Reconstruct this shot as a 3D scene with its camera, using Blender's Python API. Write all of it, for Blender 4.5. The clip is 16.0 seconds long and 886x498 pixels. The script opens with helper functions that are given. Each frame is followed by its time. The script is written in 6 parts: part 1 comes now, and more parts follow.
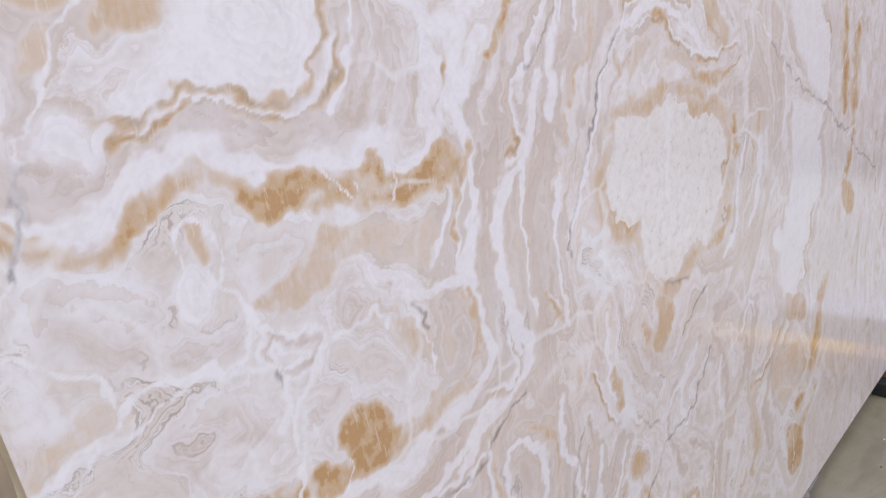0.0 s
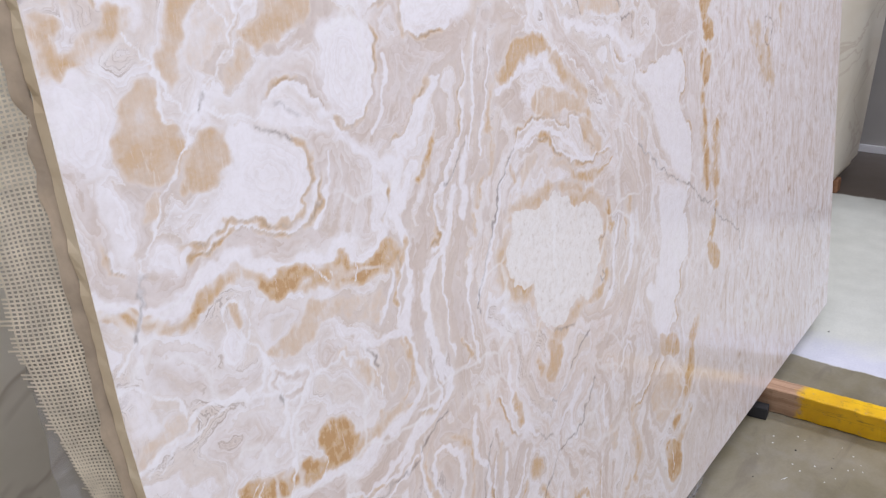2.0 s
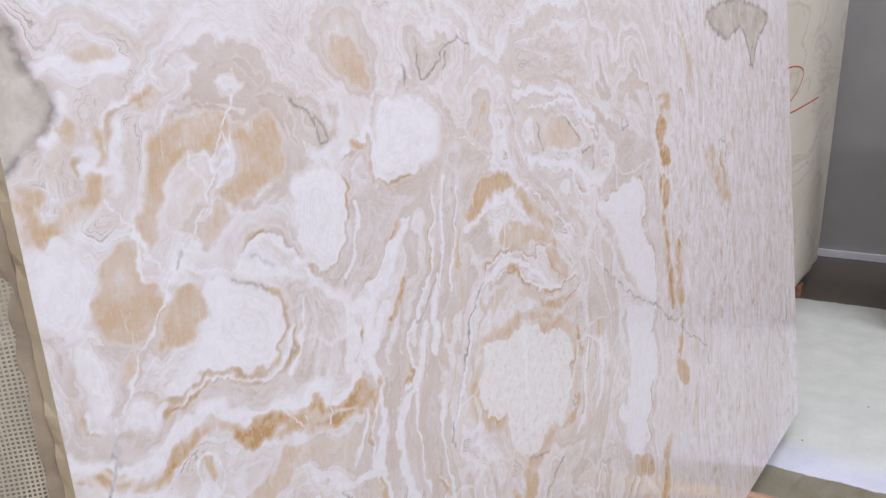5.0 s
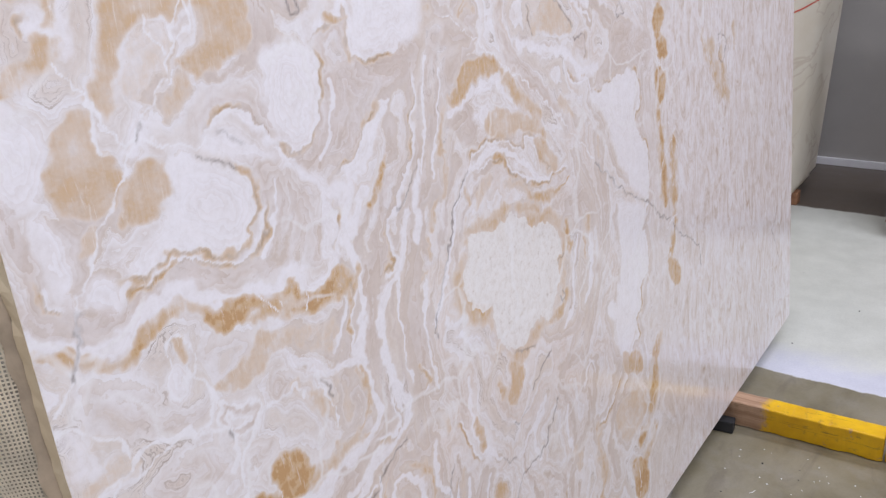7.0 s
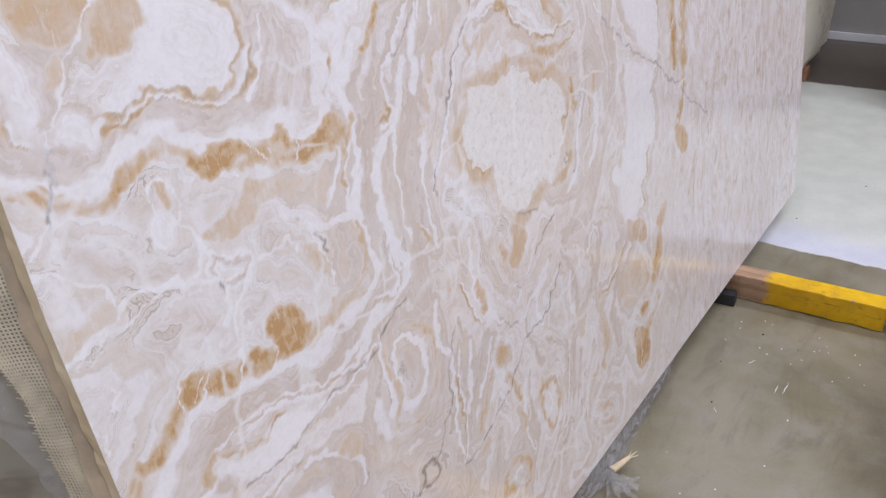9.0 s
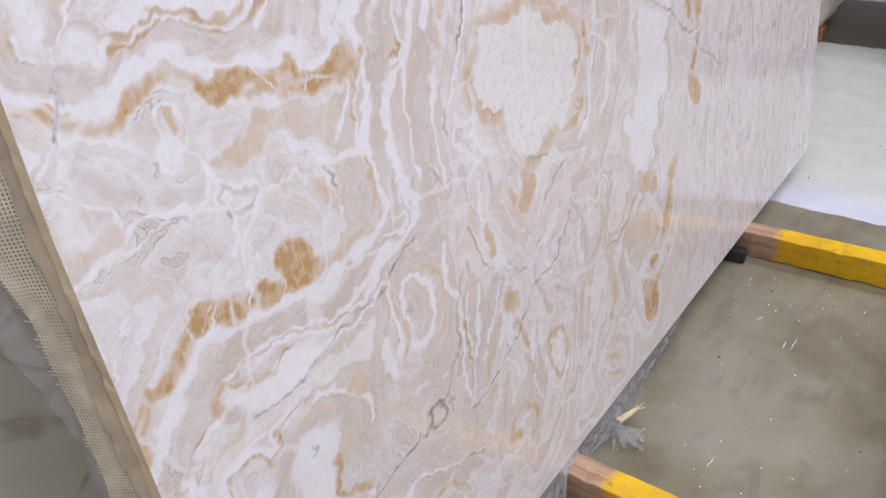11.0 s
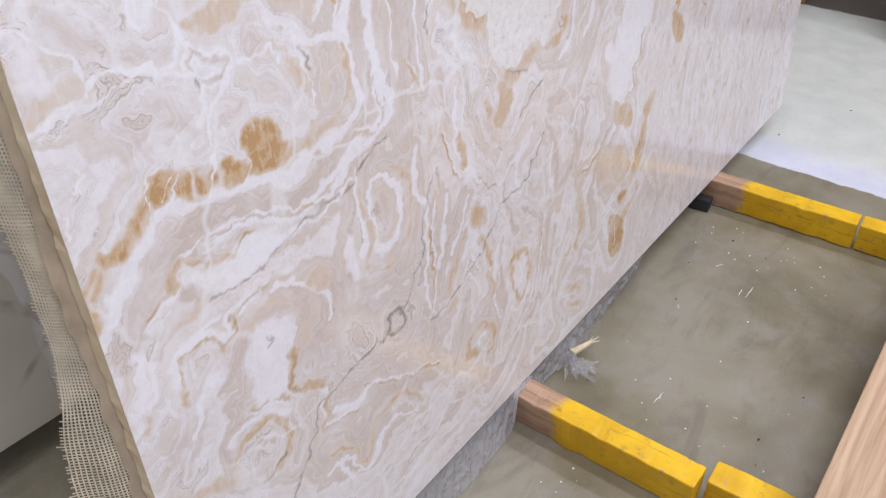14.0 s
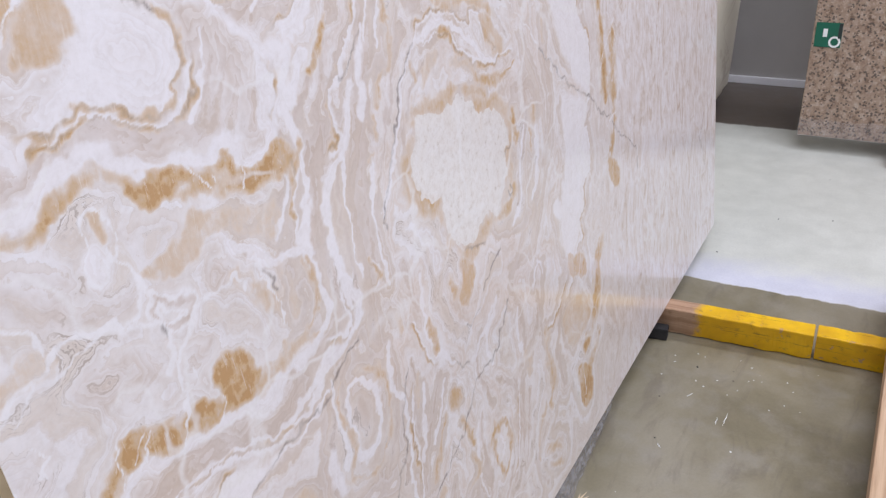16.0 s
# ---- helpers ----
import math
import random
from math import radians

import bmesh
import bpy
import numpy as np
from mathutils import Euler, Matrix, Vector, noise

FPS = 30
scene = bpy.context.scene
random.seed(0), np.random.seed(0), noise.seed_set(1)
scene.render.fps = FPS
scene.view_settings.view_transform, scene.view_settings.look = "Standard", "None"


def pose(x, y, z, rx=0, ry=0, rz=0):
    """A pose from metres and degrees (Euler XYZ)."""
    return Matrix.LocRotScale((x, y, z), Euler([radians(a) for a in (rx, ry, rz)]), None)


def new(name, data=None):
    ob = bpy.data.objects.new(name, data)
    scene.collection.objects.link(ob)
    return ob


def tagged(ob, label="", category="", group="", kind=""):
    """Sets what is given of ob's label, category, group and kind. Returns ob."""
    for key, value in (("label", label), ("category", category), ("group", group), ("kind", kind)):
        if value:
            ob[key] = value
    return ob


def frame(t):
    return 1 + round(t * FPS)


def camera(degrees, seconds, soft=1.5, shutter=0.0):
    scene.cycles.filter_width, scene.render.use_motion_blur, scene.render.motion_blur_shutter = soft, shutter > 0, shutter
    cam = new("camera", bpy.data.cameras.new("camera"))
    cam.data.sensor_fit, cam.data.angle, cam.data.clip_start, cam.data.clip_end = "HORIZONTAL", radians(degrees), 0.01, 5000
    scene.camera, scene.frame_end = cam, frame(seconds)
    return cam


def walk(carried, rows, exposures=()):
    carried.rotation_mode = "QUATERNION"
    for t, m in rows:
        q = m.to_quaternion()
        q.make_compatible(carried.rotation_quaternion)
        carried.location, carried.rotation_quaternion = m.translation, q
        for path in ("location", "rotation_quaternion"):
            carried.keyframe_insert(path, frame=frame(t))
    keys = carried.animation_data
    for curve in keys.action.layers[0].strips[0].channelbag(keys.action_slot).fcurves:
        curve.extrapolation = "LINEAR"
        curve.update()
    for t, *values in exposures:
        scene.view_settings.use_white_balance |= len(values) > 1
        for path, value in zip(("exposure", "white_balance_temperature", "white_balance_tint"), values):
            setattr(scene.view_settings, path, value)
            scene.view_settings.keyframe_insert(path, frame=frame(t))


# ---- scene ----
# The camera and its walk
cam = camera(55.71, 16.0, soft=1.3)
PATH = [
    (0, -0.1333, -0.3983, 1.3863, 66.031, 3.126, -49.569),
    (0.5, -0.2483, -0.4756, 1.4267, 66.234, 2.984, -49.499),
    (1, -0.334, -0.5263, 1.4666, 66.082, 2.322, -52.383),
    (1.5, -0.3674, -0.5914, 1.522, 66.098, 1.824, -52.832),
    (2, -0.3764, -0.6155, 1.5746, 68.192, 1.754, -53.186),
    (2.5, -0.3838, -0.6203, 1.6015, 70.484, 2.026, -53.271),
    (3, -0.3811, -0.6204, 1.6178, 72.393, 2.32, -53.888),
    (3.5, -0.383, -0.6253, 1.6328, 74.373, 2.992, -54.612),
    (3.7, -0.3876, -0.6244, 1.6369, 74.978, 3.059, -54.796),
    (5.8, -0.3763, -0.6223, 1.6126, 74.929, 2.135, -55.715),
    (6, -0.3703, -0.6223, 1.6068, 74.143, 2.133, -55.619),
    (6.5, -0.3588, -0.6259, 1.5932, 71.966, 2.132, -55.614),
    (7, -0.3484, -0.6241, 1.5767, 69.376, 2.276, -55.571),
    (7.5, -0.3366, -0.6239, 1.562, 66.936, 2.767, -55.537),
    (8, -0.3291, -0.6195, 1.5439, 64.948, 2.912, -55.594),
    (8.5, -0.3273, -0.6119, 1.5283, 63.329, 2.732, -55.693),
    (9, -0.3251, -0.6079, 1.5049, 61.973, 2.771, -55.749),
    (11.3, -0.3438, -0.6167, 1.461, 58.839, 2.252, -54.791),
    (11.5, -0.3494, -0.6225, 1.4557, 58.052, 1.662, -54.27),
    (12, -0.3605, -0.6229, 1.4306, 56.395, -0.101, -53.147),
    (12.5, -0.3665, -0.6218, 1.412, 55.105, -1.054, -52.56),
    (13, -0.3694, -0.6199, 1.3973, 54.151, -1.644, -52.392),
    (13.5, -0.3643, -0.6184, 1.3925, 54.237, -2.105, -52.704),
    (14, -0.3536, -0.6159, 1.403, 56.011, -2.49, -54.791),
    (14.5, -0.3478, -0.5952, 1.415, 58.192, -1.812, -57.042),
    (15, -0.3412, -0.5685, 1.4334, 60.681, -0.529, -59.683),
    (15.5, -0.334, -0.5427, 1.447, 63.774, 0.885, -62.265),
    (16, -0.3111, -0.5235, 1.4537, 65.149, 1.86, -62.1),
]
EXPOSURES = [(0.0, 0.02), (1.5, 0.07), (3.5, 0.04), (6.0, 0.0), (9.0, 0.0), (12.5, 0.13), (14.5, 0.13), (16.0, 0.08)]
walk(cam, [(t, pose(x, y, z, rx, ry, rz)) for t, x, y, z, rx, ry, rz in PATH], EXPOSURES)

# World and lamps of the hall
world = bpy.data.worlds.new("hall_world")
scene.world = world
world.use_nodes = True
world.node_tree.nodes["Background"].inputs[0].default_value = (0.75, 0.82, 1.0, 1)
world.node_tree.nodes["Background"].inputs[1].default_value = 0.05
LAMP_POWER = 62.5


def lamp(x, y, z, sx, sy, power, colour=(0.874, 0.880, 1.0)):
    data = bpy.data.lights.new("tube_light", "AREA")
    data.shape, data.size, data.size_y, data.energy, data.color = "RECTANGLE", sx, sy, power, colour
    ob = new("tube_light", data)
    ob.matrix_world = pose(x, y, z)
    return ob


for lx in (-3.0, -0.8, 1.3, 3.4):
    for ly in (-4.8, -1.2):
        lamp(lx, ly, 4.55, 0.35, 2.2, LAMP_POWER)


# ---- materials ----
def material(name, rough=0.5, metal=0.0, base=(0.5, 0.5, 0.5)):
    m = bpy.data.materials.new(name)
    m.use_nodes = True
    b = m.node_tree.nodes["Principled BSDF"]
    b.inputs["Roughness"].default_value = rough
    b.inputs["Metallic"].default_value = metal
    b.inputs["Base Color"].default_value = (*base, 1)
    return m, m.node_tree, b


def node(tree, kind, **values):
    n = tree.nodes.new(kind)
    for key, value in values.items():
        n.inputs[key.replace("_", " ")].default_value = value
    return n


def coords(tree, scale=(1, 1, 1), which="Object"):
    tc = tree.nodes.new("ShaderNodeTexCoord")
    mp = tree.nodes.new("ShaderNodeMapping")
    mp.inputs["Scale"].default_value = scale
    tree.links.new(tc.outputs[which], mp.inputs["Vector"])
    return mp.outputs[0]


def noise_tex(tree, vec, scale, detail=4.0, rough=0.55, distort=0.0):
    n = node(tree, "ShaderNodeTexNoise", Scale=scale, Detail=detail, Roughness=rough, Distortion=distort)
    if vec is not None:
        tree.links.new(vec, n.inputs["Vector"])
    return n.outputs["Fac"]


def ramp(tree, fac, stops):
    r = tree.nodes.new("ShaderNodeValToRGB")
    el = r.color_ramp.elements
    while len(el) < len(stops):
        el.new(0.5)
    for e, (p, c) in zip(el, stops):
        e.position = p
        e.color = (*c, 1) if len(c) == 3 else c
    tree.links.new(fac, r.inputs[0])
    return r.outputs["Color"]


def grey(v):
    return (v, v, v)


def mix(tree, fac, a, b):
    m = tree.nodes.new("ShaderNodeMix")
    m.data_type = "RGBA"
    for sock, val in ((m.inputs[0], fac), (m.inputs[6], a), (m.inputs[7], b)):
        if isinstance(val, (int, float)):
            sock.default_value = val
        elif isinstance(val, tuple):
            sock.default_value = (*val, 1)
        else:
            tree.links.new(val, sock)
    return m.outputs[2]


def math_node(tree, op, a, b=0.0, clamp=False):
    m = tree.nodes.new("ShaderNodeMath")
    m.operation, m.use_clamp = op, clamp
    for sock, val in ((m.inputs[0], a), (m.inputs[1], b)):
        if isinstance(val, (int, float)):
            sock.default_value = val
        else:
            tree.links.new(val, sock)
    return m.outputs[0]


def attribute(tree, name):
    a = tree.nodes.new("ShaderNodeAttribute")
    a.attribute_name = name
    return a.outputs["Fac"]


def bump(tree, bsdf, height, strength, distance=0.002):
    b = node(tree, "ShaderNodeBump", Strength=strength, Distance=distance)
    tree.links.new(height, b.inputs["Height"])
    tree.links.new(b.outputs[0], bsdf.inputs["Normal"])


def step(tree, value, lo, hi):
    m = tree.nodes.new("ShaderNodeMapRange")
    m.interpolation_type = "SMOOTHSTEP"
    m.inputs["From Min"].default_value, m.inputs["From Max"].default_value = lo, hi
    tree.links.new(value, m.inputs["Value"])
    return m.outputs[0]


MILK = (0.88, 0.865, 0.905)


def onyx_material():
    m, t, b = material("polished_onyx", 0.13)
    link = t.links.new
    vec = coords(t)
    fine = noise_tex(t, vec, 55, 5, 0.65)
    mid = noise_tex(t, vec, 14, 5, 0.6, 0.4)
    big = noise_tex(t, vec, 3.2, 4, 0.55)
    wisps = noise_tex(t, coords(t, (60, 1, 9)), 2.2, 5, 0.6, 0.8)
    # layered tone along the band coordinate
    def along(scale, detail, rough):
        n = t.nodes.new("ShaderNodeTexNoise")
        n.noise_dimensions = "1D"
        n.inputs["Scale"].default_value, n.inputs["Detail"].default_value, n.inputs["Roughness"].default_value = scale, detail, rough
        link(band, n.inputs["W"])
        return n.outputs["Fac"]

    def centred(value, gain):
        return math_node(t, "MULTIPLY", math_node(t, "SUBTRACT", value, 0.5), gain)

    band = math_node(t, "ADD", attribute(t, "band"), math_node(t, "ADD", centred(fine, 0.016), centred(mid, 0.018)))
    fine_layers = along(68, 3, 0.6)
    tone = math_node(t, "ADD", math_node(t, "MULTIPLY", along(24, 3.5, 0.6), 0.60), math_node(t, "ADD", math_node(t, "MULTIPLY", fine_layers, 0.28), math_node(t, "MULTIPLY", big, 0.12)))
    col = ramp(t, tone, [(0.37, (0.54, 0.42, 0.33)), (0.43, (0.66, 0.56, 0.48)), (0.487, (0.74, 0.68, 0.63)), (0.512, (0.83, 0.81, 0.82)), (0.58, (0.87, 0.86, 0.89)), (0.66, (0.77, 0.71, 0.67))])
    # each layer fades from white to taupe and ends on a crisp seam
    saw = math_node(t, "FRACT", math_node(t, "ADD", math_node(t, "MULTIPLY", band, 36.0), math_node(t, "MULTIPLY", along(9, 2, 0.5), 1.6)))
    layers = ramp(t, saw, [(0.0, MILK), (0.30, (0.83, 0.80, 0.81)), (0.62, (0.78, 0.72, 0.68)), (0.90, (0.72, 0.63, 0.56)), (0.955, (0.60, 0.50, 0.43)), (0.985, (0.86, 0.84, 0.86))])
    col = mix(t, 0.45, col, layers)
    # clouded ground of the broad fields, faintly layered
    cloud = math_node(t, "ADD", 0.25, math_node(t, "MULTIPLY", attribute(t, "open"), 0.55))
    ground = ramp(t, noise_tex(t, vec, 6.5, 5, 0.6, 0.6), [(0.30, (0.72, 0.65, 0.62)), (0.42, (0.78, 0.73, 0.725)), (0.52, (0.82, 0.79, 0.815)), (0.64, (0.85, 0.84, 0.885))])
    col = mix(t, cloud, col, ground)
    # tan layers and thin dark seams where the layers crowd
    crowd = attribute(t, "crowd")
    patchy = step(t, noise_tex(t, vec, 9, 4, 0.6, 0.5), 0.42, 0.60)
    tan_layer = math_node(t, "MULTIPLY", step(t, along(17, 3, 0.6), 0.50, 0.72), math_node(t, "MULTIPLY", patchy, crowd))
    col = mix(t, math_node(t, "MULTIPLY", math_node(t, "MULTIPLY", tan_layer, step(t, fine_layers, 0.32, 0.58)), 0.45), col, (0.62, 0.45, 0.32))
    seam = math_node(t, "SUBTRACT", 1.0, step(t, math_node(t, "ABSOLUTE", math_node(t, "SUBTRACT", tone, 0.503)), 0.0, 0.010))
    seam = math_node(t, "MULTIPLY", seam, step(t, noise_tex(t, vec, 13, 4, 0.6), 0.45, 0.6))
    col = mix(t, math_node(t, "MULTIPLY", seam, 0.75), col, (0.40, 0.33, 0.29))
    # streaks and flecks of the tight end, paled to lavender as painted-in sheen
    st = noise_tex(t, coords(t, (7.0, 1, 3.2)), 2.6, 8, 0.72, 1.9)
    streak = ramp(t, st, [(0.30, (0.52, 0.40, 0.32)), (0.38, (0.66, 0.56, 0.50)), (0.45, (0.76, 0.69, 0.67)), (0.53, (0.83, 0.79, 0.81)), (0.64, (0.88, 0.87, 0.91))])
    fleck = noise_tex(t, coords(t, (24, 1, 11)), 1.6, 5, 0.7, 1.6)
    streak = mix(t, math_node(t, "MULTIPLY", step(t, fleck, 0.58, 0.70), 0.5), streak, (0.44, 0.33, 0.26))
    streak = mix(t, math_node(t, "MULTIPLY", math_node(t, "SUBTRACT", 1.0, step(t, fleck, 0.30, 0.40)), 0.6), streak, (0.88, 0.87, 0.90))
    col = mix(t, math_node(t, "MULTIPLY", attribute(t, "tight"), 0.88), col, streak)
    # fine parallel laminae
    thin = math_node(t, "ADD", attribute(t, "band"), math_node(t, "ADD", centred(fine, 0.005), centred(mid, 0.014)))
    lam = math_node(t, "FRACT", math_node(t, "ADD", math_node(t, "MULTIPLY", thin, 115.0), math_node(t, "MULTIPLY", along(20, 2, 0.5), 2.2)))
    lam = ramp(t, lam, [(0.0, grey(1.0)), (0.35, grey(0.75)), (0.80, grey(0.15)), (0.93, grey(0.0)), (0.98, grey(1.0))])
    lam_on = step(t, noise_tex(t, vec, 7, 4, 0.6), 0.40, 0.60)
    lam_dark = math_node(t, "MULTIPLY", math_node(t, "SUBTRACT", 1.0, lam), lam_on)
    # taupe layers
    tp = math_node(t, "MULTIPLY", attribute(t, "taupe"), math_node(t, "ADD", 0.70, math_node(t, "ADD", math_node(t, "MULTIPLY", lam_dark, 0.45), math_node(t, "ADD", centred(fine_layers, 0.9), centred(mid, 1.0)))), True)
    col = mix(t, math_node(t, "MULTIPLY", tp, 0.85), col, ramp(t, mid, [(0.35, (0.55, 0.44, 0.375)), (0.62, (0.68, 0.585, 0.54))]))
    col = mix(t, math_node(t, "MULTIPLY", math_node(t, "MULTIPLY", lam_dark, math_node(t, "SUBTRACT", 1.0, attribute(t, "tight"))), 0.22), col, (0.58, 0.47, 0.39))
    mottle = step(t, noise_tex(t, vec, 24, 7, 0.68, 0.8), 0.50, 0.66)
    col = mix(t, math_node(t, "MULTIPLY", mottle, 0.28), col, (0.64, 0.545, 0.49))
    # white fields
    w = step(t, math_node(t, "ADD", attribute(t, "white"), math_node(t, "ADD", centred(mid, 0.5), centred(fine, 0.4))), 0.12, 0.85)
    col = mix(t, math_node(t, "MULTIPLY", w, 0.85), col, MILK)
    col = mix(t, math_node(t, "MULTIPLY", math_node(t, "MULTIPLY", lam_dark, math_node(t, "SUBTRACT", 1.0, attribute(t, "tight"))), 0.13), col, (0.56, 0.45, 0.38))
    # honey and tan staining with fibres
    fib = math_node(t, "ADD", centred(wisps, 0.8), math_node(t, "ADD", centred(fine, 1.9), centred(mid, 1.5)))
    wm = math_node(t, "MULTIPLY", attribute(t, "warm"), math_node(t, "ADD", math_node(t, "ADD", 0.70, math_node(t, "MULTIPLY", fine_layers, 0.5)), fib), True)
    tan = ramp(t, wm, [(0.0, (0.80, 0.74, 0.70)), (0.35, (0.72, 0.61, 0.52)), (0.62, (0.65, 0.49, 0.345)), (0.85, (0.63, 0.44, 0.265)), (1.0, (0.54, 0.335, 0.165))])
    col = mix(t, step(t, wm, 0.05, 0.38), col, tan)
    hair = math_node(t, "MULTIPLY", step(t, noise_tex(t, coords(t, (75, 1, 11)), 1.7, 4, 0.6, 1.5), 0.60, 0.68), step(t, attribute(t, "warm"), 0.1, 0.5))
    col = mix(t, math_node(t, "MULTIPLY", hair, 0.4), col, (0.84, 0.80, 0.78))
    # geode blooms: pale, speckled
    speck = noise_tex(t, vec, 75, 4, 0.7)
    bloom = ramp(t, speck, [(0.30, (0.58, 0.53, 0.49)), (0.38, (0.77, 0.73, 0.70)), (0.52, (0.85, 0.83, 0.82))])
    col = mix(t, math_node(t, "MULTIPLY", step(t, math_node(t, "ADD", attribute(t, "bloom"), centred(fine, 0.8)), 0.42, 0.58), 0.85), col, bloom)
    stone = ramp(t, mid, [(0.3, (0.48, 0.43, 0.36)), (0.6, (0.68, 0.63, 0.57))])
    col = mix(t, step(t, attribute(t, "geode"), 0.4, 0.6), col, stone)
    # web of fine pale healed lines
    warp = t.nodes.new("ShaderNodeVectorMath")
    warp.operation = "MULTIPLY_ADD"
    wn = node(t, "ShaderNodeTexNoise", Scale=5.0, Detail=4.0)
    link(vec, wn.inputs["Vector"])
    link(wn.outputs["Color"], warp.inputs[0])
    warp.inputs[1].default_value = (0.22, 0.0, 0.22)
    link(vec, warp.inputs[2])
    web = node(t, "ShaderNodeTexVoronoi", Scale=6.5, Randomness=1.0)
    web.feature = "DISTANCE_TO_EDGE"
    link(warp.outputs[0], web.inputs["Vector"])
    lines = math_node(t, "SUBTRACT", 1.0, step(t, web.outputs["Distance"], 0.004, 0.045))
    lines = math_node(t, "MULTIPLY", lines, step(t, big, 0.46, 0.60))
    col = mix(t, math_node(t, "MULTIPLY", lines, 0.6), col, (0.87, 0.86, 0.87))
    # pale healed veins and thin open cracks
    vein = step(t, math_node(t, "MULTIPLY", attribute(t, "vein"), math_node(t, "ADD", 1.0, math_node(t, "ADD", centred(fine, 1.2), centred(mid, 1.4)))), 0.15, 0.95)
    col = mix(t, math_node(t, "MULTIPLY", vein, 0.85), col, (0.88, 0.87, 0.90))
    broken = step(t, noise_tex(t, vec, 24, 4, 0.6), 0.40, 0.58)
    crack = math_node(t, "MULTIPLY", attribute(t, "crack"), math_node(t, "ADD", 0.40, math_node(t, "MULTIPLY", broken, 0.60)))
    col = mix(t, math_node(t, "MULTIPLY", crack, 0.82), col, (0.27, 0.235, 0.22))
    grain = ramp(t, math_node(t, "ADD", math_node(t, "MULTIPLY", fine, 0.6), math_node(t, "MULTIPLY", noise_tex(t, vec, 170, 3, 0.6), 0.4)), [(0.36, (0.93, 0.92, 0.91)), (0.50, (0.99, 0.99, 0.99)), (0.62, (1.02, 1.02, 1.025))])
    speckled = t.nodes.new("ShaderNodeMix")
    speckled.data_type, speckled.blend_type = "RGBA", "MULTIPLY"
    speckled.inputs[0].default_value = 1.0
    link(col, speckled.inputs[6])
    link(grain, speckled.inputs[7])
    col = speckled.outputs[2]
    link(col, b.inputs["Base Color"])
    rough = math_node(t, "ADD", 0.10, math_node(t, "MULTIPLY", fine, 0.10))
    link(rough, b.inputs["Roughness"])
    pits = noise_tex(t, coords(t, (160, 1, 45)), 1.0, 3, 0.6)
    bump(t, b, math_node(t, "SUBTRACT", math_node(t, "MULTIPLY", pits, math_node(t, "MULTIPLY", attribute(t, "tight"), 0.5)), math_node(t, "MULTIPLY", crack, 0.4)), 0.25, 0.002)
    b.inputs["Specular IOR Level"].default_value = 0.45
    return m


def stone_material(name, dark, light, scale, rough=0.3, vein=None, stretch=(1, 1, 1)):
    m, t, b = material(name, rough)
    vec = coords(t, stretch)
    n = noise_tex(t, vec, scale, 6, 0.6, 0.5)
    col = ramp(t, n, [(0.3, dark), (0.65, light)])
    if vein:
        v = noise_tex(t, vec, scale * 0.8, 4, 0.5, 1.5)
        line = math_node(t, "ABSOLUTE", math_node(t, "SUBTRACT", v, 0.5))
        col = mix(t, math_node(t, "SUBTRACT", 1.0, step(t, line, 0.0, 0.03)), col, vein)
    t.links.new(col, b.inputs["Base Color"])
    bump(t, b, noise_tex(t, vec, scale * 25, 3), 0.1, 0.001)
    return m


def granite_material():
    m, t, b = material("speckled_granite", 0.35)
    vec = coords(t)
    vo = node(t, "ShaderNodeTexVoronoi", Scale=120.0, Randomness=1.0)
    t.links.new(vec, vo.inputs["Vector"])
    big = noise_tex(t, vec, 26, 4, 0.65)
    # browns lowered so the base colour carries the shade the slab stands in
    base = ramp(t, big, [(0.33, (0.13, 0.085, 0.06)), (0.45, (0.29, 0.205, 0.15)), (0.60, (0.38, 0.29, 0.225)), (0.72, (0.45, 0.38, 0.32))])
    sep = t.nodes.new("ShaderNodeSeparateColor")
    t.links.new(vo.outputs["Color"], sep.inputs[0])
    dark = step(t, sep.outputs[0], 0.80, 0.86)
    col = mix(t, math_node(t, "MULTIPLY", dark, 0.8), base, (0.06, 0.05, 0.045))
    pale = step(t, sep.outputs[1], 0.82, 0.9)
    col = mix(t, math_node(t, "MULTIPLY", pale, 0.5), col, (0.50, 0.40, 0.33))
    t.links.new(col, b.inputs["Base Color"])
    return m


